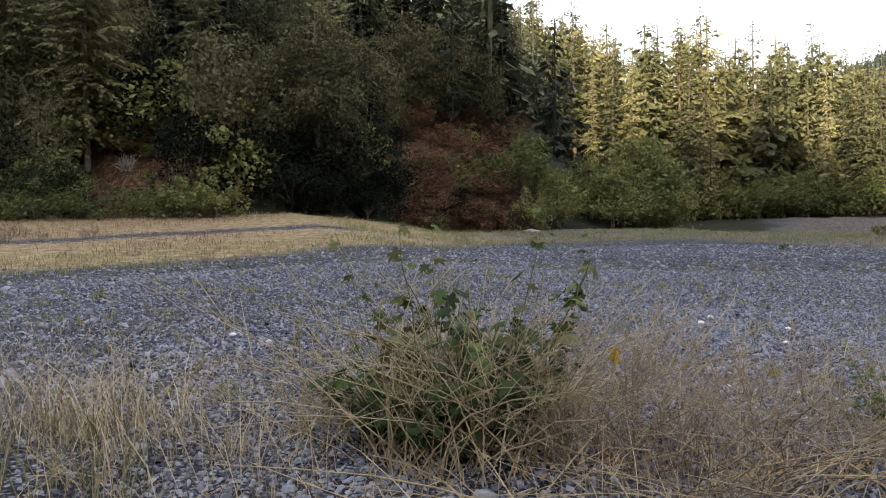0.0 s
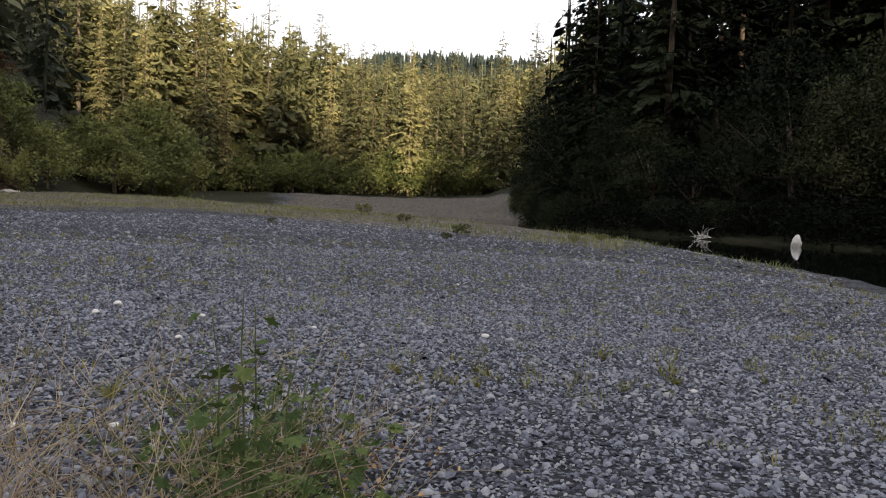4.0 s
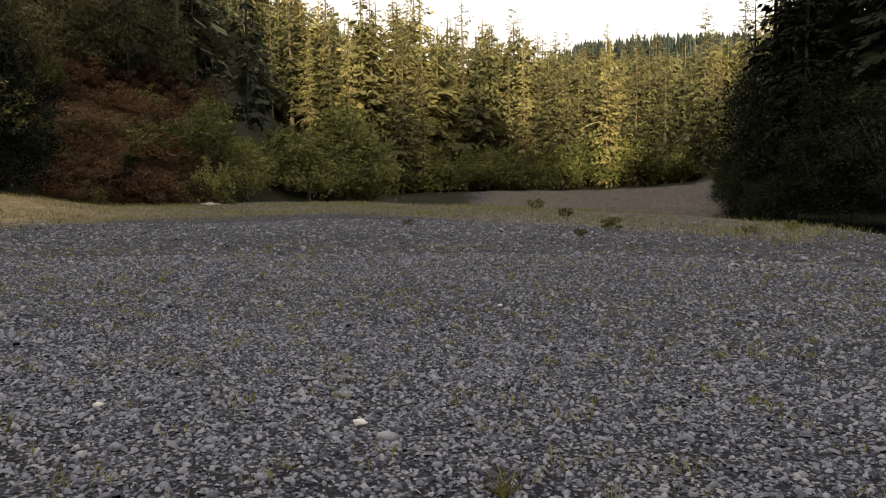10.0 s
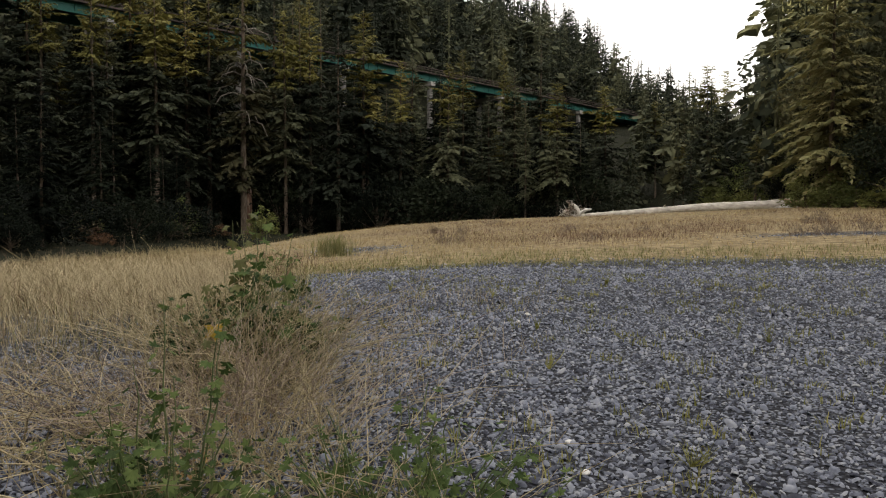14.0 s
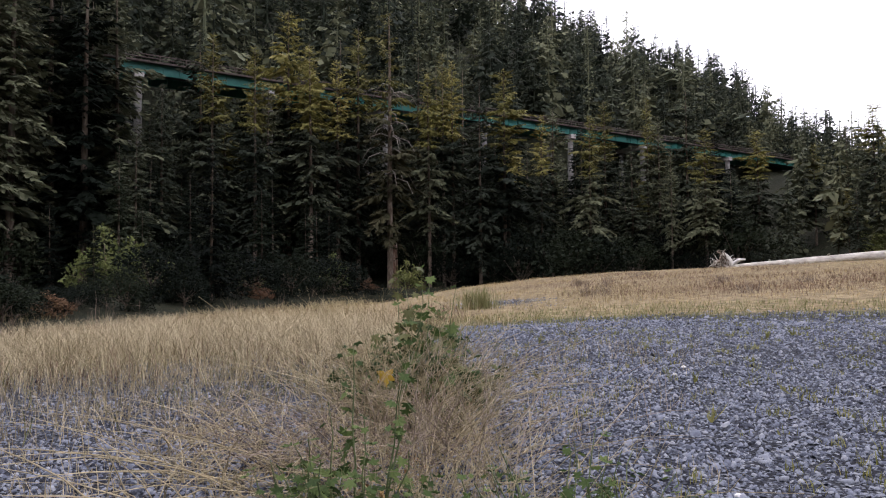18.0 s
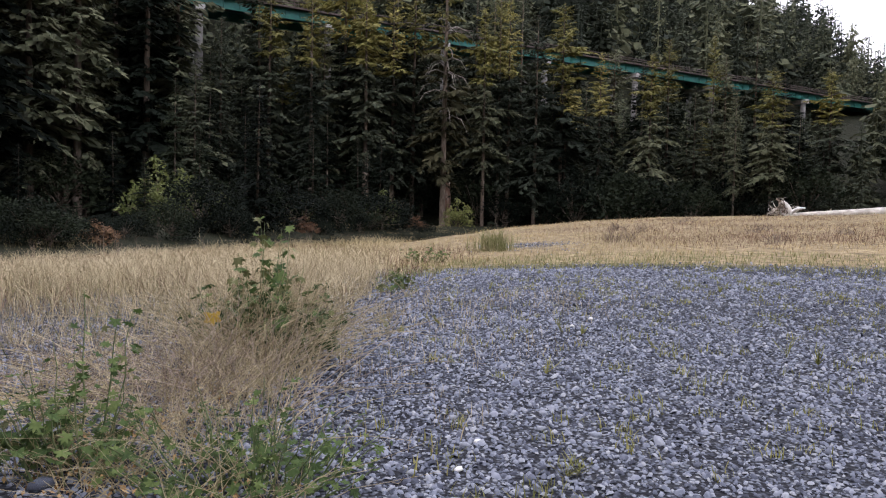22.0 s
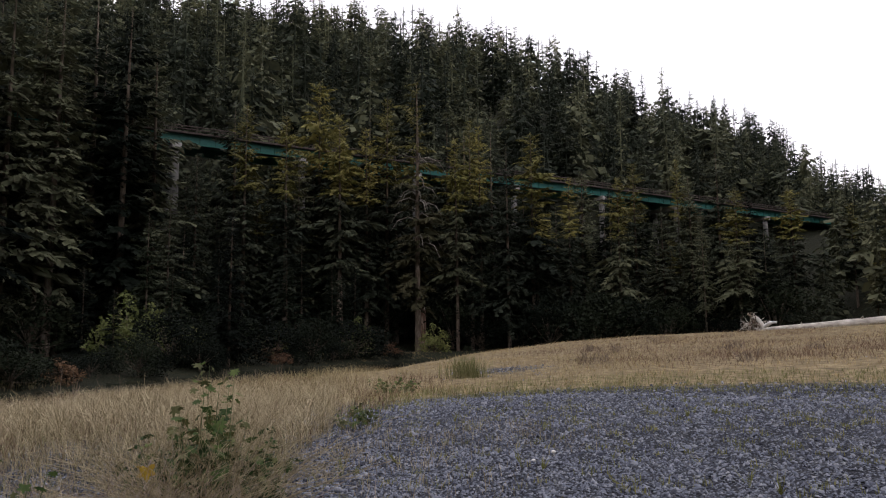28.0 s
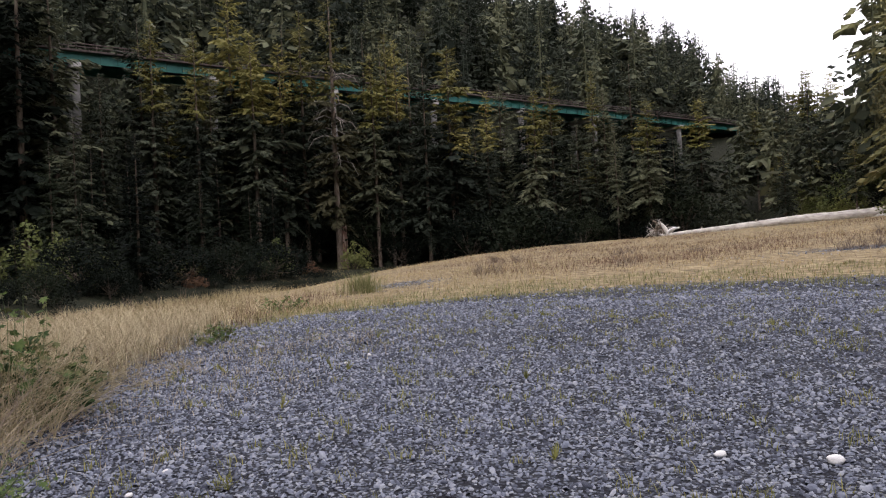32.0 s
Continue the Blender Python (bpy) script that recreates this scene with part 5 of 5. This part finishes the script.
grass("olive_grass", 60000, 2400, 0.6, sector(-14, 68, 20, 80), 0.27, 0.02, M_MEADOW, "olive green grass along the edge of the bar", 4, lambda x, y: np.clip(cover(x, y)[0] * 3.2 - 0.35, 0, 1) * np.clip(2 * patches(x, y, 4.0, 8) - 0.3, 0.1, 1) * (land(x, y) > WATER_Z + 0.15), 1.4)
grass("shore_grass", 11000, 900, 0.4, sector(-128, -86, 17, 42), 0.5, 0.014, M_DRY, "dry grass along the western edge of the bar", 5, grassy, 1.5)
grass("shore_grass_east", 4200, 700, 0.3, lambda r, k: (lambda b, q: (CX + q * np.sin(b), CY + q * np.cos(b)))(np.radians(bb := r.uniform(50, 105, k)), at_bearing(SHORE_E, bb) - r.uniform(1.5, 6.0, k)), 0.17, 0.012, M_GREEN_GRASS, "yellow-green grass near the water's edge", 6, lambda x, y: land(x, y) > WATER_Z + 0.2)
grass("gravel_weeds", 36000, 2800, 0.06, sector(-86, 135, 1.5, 21), 0.1, 0.008, M_WEED, "small yellow-green weeds between the stones", 7, lambda x, y: land(x, y) > WATER_Z + 0.2)
grass("gravel_straws", 6500, 900, 0.12, sector(-180, -60, 2.0, 11), 0.16, 0.005, M_DRY_PALE, "short dry straws between the stones", 8, lambda x, y: land(x, y) > WATER_Z + 0.2)


# ---- plants near the camera ----
def stems(n, spread, height, r, thick=0.004, arch=0.6, twigs=3):
    """A tangle of thin arching stems, each with its side twigs."""
    out = []
    for k in range(n):
        a, b = r.uniform(0, 6.28), r.uniform(0, 6.28)
        base = np.array((math.cos(b), math.sin(b), 0)) * spread * 0.35 * math.sqrt(r.random())
        h = height * r.uniform(0.45, 1.1)
        u = np.array((math.cos(a), math.sin(a), 0)) * spread * r.uniform(0.1, 0.75) * arch
        ts = np.linspace(0, 1, 6)
        droop = r.uniform(0.0, 0.5) * h
        pts = [base + u * t ** 1.3 + np.array((0, 0, h * t - droop * t ** 3)) + r.normal(size=3) * 0.012 * h * (t > 0) for t in ts]
        one = [tube(pts, thick * r.uniform(0.6, 1.4) * (1.1 - 0.8 * ts), 3)]
        for q in range(twigs):
            i = int(r.integers(2, 5))
            d = r.normal(size=3) * 0.4 + u / (np.linalg.norm(u) + 1e-6) * 0.3 + (0, 0, 0.6)
            p = pts[i]
            L = r.uniform(0.08, 0.28) * height
            one.append(tube([p, p + d * L * 0.6, p + d * L + r.normal(size=3) * 0.02], [thick * 0.6, thick * 0.5, thick * 0.2], 3))
        out.append(joined(one))
    return out


def leaf_mesh(name, mat, lobes, cup, seed):
    """A round lobed mallow leaf, cupped, about 1 unit across, its stalk at the origin."""
    r = np.random.default_rng(seed)
    n = lobes * 4
    pts = [(0.0, 0.0, 0.0)]
    for k in range(n + 1):
        a = -2.7 + 5.4 * k / n
        q = 0.42 + 0.13 * math.cos(a * lobes * 1.16) + r.uniform(-0.03, 0.03)
        x, y = q * math.cos(a) + 0.18, q * math.sin(a)
        pts.append((x, y, cup * (x * x + y * y) + 0.05 * math.cos(a * lobes * 1.16)))
    me = bpy.data.meshes.new(name)
    me.from_pydata(pts, [], [(0, k, k + 1) for k in range(1, n + 1)])
    me.materials.append(mat)
    return me


LEAVES = [leaf_mesh("leaf", M_MALLOW, 5, -0.35, 1), leaf_mesh("leaf", M_MALLOW, 5, 0.3, 2), leaf_mesh("leaf", M_MALLOW, 7, -0.6, 3)]
YELLOW = leaf_mesh("leaf", M_YELLOW_LEAF, 5, -0.5, 4)
DRY_LEAF = leaf_mesh("leaf", M_OLIVE, 5, -0.8, 5)


def mallow(x, y, height, spread, n_stalks, per, size, seed, label, tall=(), dry=0.0, name="mallow_plant"):
    """Upright green stalks with broad leaves, each leaf a part of its own. tall: (dx, dy, height) of leading stalks."""
    r = np.random.default_rng(seed)
    top = new(name)
    top.location = (x, y, float(land(x, y)))
    todo, count, rest = [(*t, 1.5) for t in tall], 0, []
    for k in range(n_stalks):
        a, q = r.uniform(0, 6.28), spread * math.sqrt(r.random())
        todo.append((q * math.cos(a), q * math.sin(a), height * r.uniform(0.45, 1.0) * (1.1 - 0.5 * q / spread), 1.0))
    for dx, dy, h, more in todo:
        ts = np.linspace(0, 1, 6)
        base = np.array((dx, dy, 0)) * 0.45
        pts = [base + np.array((dx * 0.55 * t, dy * 0.55 * t, h * t)) + r.normal(size=3) * 0.012 for t in ts]
        mesh_object("stalk", *tube(pts, 0.0065 * (1.2 - ts * 0.9), 5), M_STALK, top, smooth_shade=True)
        for k in range(int(per * more)):
            t = r.uniform(0.25, 1.0)
            p = np.array(pts[0]) * (1 - t) + np.array(pts[-1]) * t
            a = r.uniform(0, 6.28)
            L = r.uniform(0.03, 0.11) * (1.15 - 0.6 * t)
            me = DRY_LEAF if r.random() < dry else LEAVES[int(r.integers(3))]
            place = p + np.array((math.cos(a) * L, math.sin(a) * L, 0.01))
            s = size * r.uniform(0.55, 1.2) * (1.2 - 0.55 * t)
            turn = Euler((r.uniform(-0.5, 0.5), r.uniform(-0.1, 0.9), a))
            if count < 300:
                ob = new("leaf", me)
                ob.parent, ob.location, ob.scale, ob.rotation_euler = top, place, (s, s, s), turn
            else:
                m = np.array(turn.to_matrix()) * s
                rest.append((np.array([v.co for v in me.vertices]) @ m.T + place, np.array([f.vertices for f in me.polygons])))
            count += 1
    if rest:
        mesh_object("leaves", *joined(rest), M_MALLOW, top)["kind"] = "stuff"
    tagged(top, label, "plant")
    return top


def brush(name, x, y, n, spread, height, mat, seed, label, thick=0.004, twigs=3, arch=1.15):
    """Dry stems from one foot; the large clumps keep each stem as a part."""
    got = stems(n, spread, height, np.random.default_rng(seed), thick, arch, twigs)
    if n < 40:
        ob = mesh_object(name, *joined(got), mat)
    else:
        ob = new(name)
        for v, f in got:
            mesh_object("stem", v, f, mat, ob)
    ob.location = (x, y, float(land(x, y)) - 0.02)
    return tagged(ob, label, "dry plant")


main = mallow(1.5, 7.7, 1.1, 0.85, 64, 11, 0.15, 1, "tall leafy mallow clump tangled with dry grass on gravel",
              ((-0.7, 0.05, 1.32), (-0.3, -0.1, 1.42), (-0.1, 0.2, 1.38), (0.62, 0.0, 1.42), (0.85, -0.15, 1.15), (0.95, 0.2, 1.28)), 0.5)
ob = new("leaf", YELLOW)
ob.parent, ob.location, ob.scale, ob.rotation_euler = main, (0.95, -0.35, 0.62), (0.15, 0.15, 0.15), (0.3, 1.3, 0.5)
brush("dry_grass_clump", 1.6, 7.55, 220, 1.9, 1.2, M_DRY_PALE, 2, "tangled dry grass stems in a mallow clump", 0.005)
brush("dry_grass_clump", 2.15, 7.7, 160, 1.4, 0.95, M_DRY_PALE, 3, "straw-coloured dry grass clump beside a mallow", 0.004)
brush("dry_grass_clump", 0.9, 7.9, 120, 1.4, 0.8, M_DRY, 4, "dry grass stems at the foot of a mallow", 0.0035)
brush("dry_brush", 3.15, 7.5, 90, 1.9, 1.02, M_PINK_STEM, 5, "pinkish-brown dry brush of thin twigs on gravel", 0.003, 5)
brush("dry_brush", 2.9, 7.65, 60, 1.7, 1.0, M_DRY_PALE, 17, "golden dry stems among pinkish brush", 0.0035, 4)
brush("dry_brush", 3.9, 7.6, 90, 1.7, 0.85, M_DRY_PALE, 6, "pale brown dry brush spreading over gravel", 0.003, 5)
brush("dry_brush", 2.75, 6.5, 60, 1.7, 0.5, M_DRY_PALE, 13, "low pale dry stems sprawling over gravel", 0.0035, 4)
brush("dry_brush", 2.7, 6.9, 140, 1.5, 0.62, M_TWIG, 7, "grey-brown dry twigs on gravel", 0.003, 4)
brush("dry_brush", 4.5, 7.2, 60, 0.9, 0.4, M_DRY_PALE, 8, "low pale dry brush between mallows", 0.003, 3)
brush("dry_brush", 3.3, 6.45, 46, 2.4, 0.62, M_DRY_PALE, 15, "long pale arching dry stems over gravel", 0.0055, 2, 1.15)
brush("dry_brush", 2.2, 6.2, 46, 2.2, 0.5, M_DRY_PALE, 16, "sprawling pale dry stems over gravel", 0.005, 2, 1.15)
mallow(4.36, 6.95, 0.86, 0.5, 26, 11, 0.095, 9, "green mallow plant among dry stems on gravel", ((-0.1, 0.0, 1.08), (0.05, 0.25, 1.0), (-0.1, 0.3, 0.95)), 0.1)
brush("dry_grass_clump", 4.35, 6.7, 50, 0.7, 0.55, M_DRY, 10, "dry grass stems around a green mallow", 0.003)
mallow(4.7, 8.0, 0.72, 0.82, 52, 8, 0.078, 11, "bushy bright green mallow sprawling on gravel")
brush("dry_grass_clump", 5.0, 7.9, 46, 1.2, 0.7, M_DRY_PALE, 12, "pale dry stems arching from a green mallow", 0.003)
mallow(4.5, 7.75, 0.3, 0.3, 10, 5, 0.07, 12, "low bright green mallow on gravel")
mallow(5.5, 8.85, 0.2, 0.1, 4, 5, 0.055, 13, "small green mallow seedling among stones")
for k, (x, y, h) in enumerate([(0.5, 5.9, 0.35), (1.0, 6.3, 0.3), (-0.4, 6.9, 0.4), (-0.2, 8.7, 0.25), (0.6, 5.0, 0.3), (2.2, 5.6, 0.25), (0.1, 6.4, 0.3), (1.5, 5.7, 0.25), (-0.8, 7.7, 0.35), (0.3, 7.4, 0.3), (1.3, 6.9, 0.3), (2.8, 6.0, 0.3), (-1.2, 9.0, 0.3), (3.3, 6.3, 0.3)]):
    brush("dry_grass_tuft", x, y, 34, 0.5, h, M_DRY_PALE, 40 + k, "sparse dry grass tuft on gravel", 0.0025, 2)
r = np.random.default_rng(90)
p = np.concatenate([r.normal((cx, cy), (0.28, 0.2), (160, 2)) for cx, cy in ((4.2, 6.9), (4.75, 7.3), (3.6, 7.2), (2.4, 7.3), (5.2, 8.0))])
v, f = leaf_quads(np.stack([p[:, 0], p[:, 1], land(p[:, 0], p[:, 1]) + 0.045], -1), 0.022, r, 3.0)
tagged(mesh_object("leaf_litter", v, f, M_LITTER), "tan and orange dry leaf litter on gravel", "leaf litter", kind="stuff")
# further off at the edge of the grass
for k, (x, y, w, h, dr) in enumerate([(-4.4, 9.1, 0.35, 0.75, 0.7), (-4.9, 9.4, 0.3, 0.55, 0.7), (-14.3, 10.6, 0.9, 0.9, 0.5), (-15.6, 10.9, 0.9, 0.7, 0.5)]):
    mallow(x, y, h, w, 12, 6, 0.1 + 0.05 * (k > 1), 20 + k, "dusty green shrub with browning leaves at the gravel edge", (), dr, "shrub")
r = np.random.default_rng(61)
p = np.stack([r.normal(0, 0.4, 420), r.normal(0, 0.4, 420), np.zeros(420)], -1)
v, f = blades(p, 0.85, 0.02, r, 0.8)
ob = mesh_object("grass_tussock", v, f, M_PALE_GREEN)
ob.location = (-22.5, 14.3, float(land(-22.5, 14.3)) - 0.03)
tagged(ob, "pale olive-green fuzzy tussock at the edge of the dry grass", "grass")
for x, y, h in ((24.0, 31.0, 0.9), (20.5, 27.5, 0.5), (29.5, 44.0, 1.0), (36, 60, 1.6), (44, 70, 1.8), (27, 27, 0.6), (31, 29, 0.7), (18, 38, 0.5)):
    BROAD[6].put(x, y, h * 0.65, 1.1, label="low dark green shrub on the gravel shore")
r = np.random.default_rng(77)
for k in range(22):
    b, q = r.uniform(-72, -32), r.uniform(34, 70)
    x, y = polar(b, q)
    brush("dry_weed", x, y, 26, 1.3, r.uniform(0.5, 0.9), M_TWIG, 100 + k, "dark brown dry weed standing in pale grass", 0.012, 4, 0.5)
for k in range(26):
    b = r.uniform(-126, -88)
    x, y = polar(b, float(at_bearing(SHORE_W, b)) - r.uniform(1, 7))
    brush("dry_stalk", x, y, 4, 0.5, r.uniform(0.9, 1.5), M_TWIG, 200 + k, "tall thin dry stalk at the edge of the bar", 0.01, 2, 0.25)
for k, (x, y) in enumerate([(14.6, 8.4), (14.3, 7.5), (13.2, 6.9), (12.5, 6.3), (11.3, 5.9), (11.0, 5.6), (10.3, 5.3), (9.3, 6.0), (10.5, 6.6), (10.5, 8.8), (9.0, 8.7), (8.2, 8.6), (6.8, 9.9), (9.3, 9.8), (5.5, 10.0), (4.5, 9.9)]):
    r2 = np.random.default_rng(300 + k)
    n = 90 if k < 8 else 34
    p = np.stack([r2.normal(0, 0.12 if k < 8 else 0.05, n), r2.normal(0, 0.12 if k < 8 else 0.05, n), np.zeros(n)], -1)
    v, f = blades(p, 0.2 if k < 8 else 0.12, 0.008, r2, 0.9)
    f = np.where(f % 6 < 2, f % 6, f)      # all blades grow from one root
    ob = mesh_object("weed", v, f, M_WEED)
    ob.location = (x, y, float(land(x, y)))
    tagged(ob, "small yellow-green weed growing between grey stones", "weed", "weeds on the gravel")

r = np.random.default_rng(78)
for k in range(56):
    b, q = r.uniform(-80, 112), 1.6 + 12 * r.random() ** 0.8
    x, y = polar(b, q)
    if float(land(x, y)) < WATER_Z + 0.25:
        continue
    n = int(r.integers(8, 20))
    p = np.stack([r.normal(0, 0.03, n), r.normal(0, 0.03, n), np.zeros(n)], -1)
    v, f = blades(p, r.uniform(0.08, 0.2), 0.011, r, 0.8)
    f = np.where(f % 6 < 2, f % 6, f)
    ob = mesh_object("weed", v, f, M_WEED)
    ob.location = (x, y, float(land(x, y)))
    tagged(ob, "small yellow-green weed growing between grey stones", "weed", "weeds on the gravel")

for k, (b, off, h) in enumerate([(-24.0, 4, 2.4), (-22.5, 2, 2.0), (-19.7, 4, 2.4), (-15, 4, 1.8), (-27, 6, 1.8)]):
    x, y = polar(b, float(at_bearing(FOOT_N, b)) + off)
    brush("dead_bush", x, y, 30, h * 1.1, h, M_DEAD_TWIG, 700 + k, "bare grey dead bush on the bracken slope", 0.035, 6, 0.9)

# ---- stones ----
STONE_MESHES = []
for k in range(10):
    me = boulder_mesh(np.random.default_rng(400 + k), 0.42, 1 if k else 2, 0.16)
    me.materials.append(M_STONE)
    STONE_MESHES.append(me)
WHITE_MESH = boulder_mesh(np.random.default_rng(440), 0.6, 2, 0.2)
WHITE_MESH.materials.append(M_WHITE_STONE)
for x, y, s in [(5.6, 14.3, 0.13), (5.2, 13.6, 0.1), (8.9, 11.2, 0.09), (8.9, 8.4, 0.06), (-0.9, 11.7, 0.08), (4.4, 9.2, 0.06), (-0.4, 11.3, 0.07), (6.3, 13.3, 0.08), (7.2, 12.2, 0.07), (5.6, 11.9, 0.09), (3.9, 9.4, 0.06), (12.2, 16.0, 0.08)]:
    ob = new("pale_stone", WHITE_MESH)
    s *= 0.55
    ob.location, ob.scale = (x, y, float(land(x, y)) + s * 0.4), (s, s * 0.8, s * 0.8)
    ob.rotation_euler = (0, 0, x * 7)
    tagged(ob, "pale whitish river stone lying on grey gravel", "stone", "pale stones on the gravel")


ROCK_MESH = boulder_mesh(np.random.default_rng(441), 0.6, 2, 0.25)
ROCK_MESH.materials.append(M_CONCRETE)
# pale rocks where a trail comes down the northern slope
for k in range(16):
    q = np.random.default_rng(460 + k)
    u = k / 15 * 6.0 + q.uniform(-0.5, 0.5)
    x, y, w = 12.0 + u * 0.12 + q.uniform(-0.8, 0.8), 82.6 + u * 0.8, q.uniform(0.2, 0.5)
    ob = new("rock", ROCK_MESH)
    ob.location, ob.scale = (x, y, float(land(x, y)) + w * 0.15), (w, w * q.uniform(0.6, 0.9), w * q.uniform(0.5, 0.8))
    ob.rotation_euler = (0, 0, q.uniform(0, 6.28))
    tagged(ob, "pale rock lying at the foot of the rusty slope", "rock", "rocks at the foot of the slope")


def stone_field(n, where, size, seed, keep):
    """Places, sizes and turns of river stones."""
    r = np.random.default_rng(seed)
    x, y = where(r, n)
    ok = keep(x, y, r)
    x, y = x[ok], y[ok]
    s = size * np.exp(r.normal(0, 0.35, len(x)))
    return x, y, s, r.uniform(0, 6.28, len(x)), r


def bare(x, y, r):
    return (r.random(len(x)) > cover(x, y)[0] * 1.05) & (land(x, y) > WATER_Z + 0.03)


def stone_cloud(name, n, where, size, seed, label, m=5, ends=1e3):
    x, y, s, a, r = stone_field(n, where, size, seed, bare)
    ok = r.random(len(x)) > smooth(ends * 0.6, ends, np.hypot(x - CX, y - CY))      # thins out towards its rim
    x, y, s, a = x[ok], y[ok], s[ok], a[ok]
    protos = []
    for k in range(12):
        q = np.random.default_rng(seed * 31 + k)
        ring = np.array([(math.cos(t), math.sin(t), 0.0) for t in np.linspace(0, 2 * np.pi, m + 1)[:-1]]) * q.uniform(0.85, 1.15, (m, 1))
        up = ring * 0.64 + (0, 0, 0.44) + q.normal(0, 0.06, (m, 3))
        low = ring + (0, 0, -0.1)
        v = np.concatenate([low, up])
        f = [(k, (k + 1) % m, m + (k + 1) % m) for k in range(m)] + [(k, m + (k + 1) % m, m + k) for k in range(m)] + [(m, m + k, m + k + 1) for k in range(1, m - 1)]
        protos.append((v * (1.0, q.uniform(0.5, 0.8), q.uniform(0.6, 1.2)), np.array(f)))
    z = land(x, y)
    vs, fs, o = [], [], 0
    kind = r.integers(0, 12, len(x))
    for k in range(12):
        sel = kind == k
        v, f = protos[k]
        c, sn = np.cos(a[sel])[:, None], np.sin(a[sel])[:, None]
        tilt = r.normal(0, 0.34, (sel.sum(), 2))
        w = np.stack([v[None, :, 0] * c - v[None, :, 1] * sn, v[None, :, 0] * sn + v[None, :, 1] * c, np.repeat(v[None, :, 2], sel.sum(), 0)], -1)
        w[..., 2] += w[..., 0] * tilt[:, :1] + w[..., 1] * tilt[:, 1:]
        w = w * s[sel][:, None, None] + np.stack([x[sel], y[sel], z[sel] + 0.18 * s[sel]], -1)[:, None, :]
        n_v = len(v)
        idx = o + np.arange(sel.sum())[:, None, None] * n_v + f[None]
        vs.append(w.reshape(-1, 3)), fs.append(idx.reshape(-1, 3))
        o += sel.sum() * n_v
    ob = mesh_object(name, np.concatenate(vs), np.concatenate(fs), M_STONE, smooth_shade=True)
    return tagged(ob, label, "gravel", kind="stuff")


far_woods("valley_end_woods", [(27, 44, 236, 300, 110)], "tall sunlit conifers at the valley's end", M_CONIFER_SUNLIT, (44, 64), 97, (26, 7, 6), 0.0, True, 1.05)
stone_cloud("cobbles", 185000, sector(-180, 180, 0.0, 9.5), 0.0162, 1, "grey rounded river cobbles covering the bar", ends=9.5)
stone_cloud("cobbles", 100000, sector(-90, 125, 7.0, 18), 0.0205, 2, "grey river cobbles farther across the bar", 4)
stone_cloud("cobbles", 26000, sector(-84, 70, 16, 38), 0.04, 3, "grey river cobbles at the far side of the bar", 4)
ground_ob = bpy.data.objects["ground"]
x, y, s, a, r = stone_field(420, sector(-170, 170, 1.0, 5.5), 0.038, 9, bare)
for k in range(min(300, len(x))):
    ob = new("stone", STONE_MESHES[int(r.integers(10))])
    ob.parent = ground_ob
    ob.location = (x[k], y[k], float(land(x[k], y[k])) + s[k] * 0.2)
    ob.scale = (s[k], s[k] * r.uniform(0.6, 0.95), s[k])
    ob.rotation_euler = (r.normal(0, 0.15), r.normal(0, 0.15), a[k])
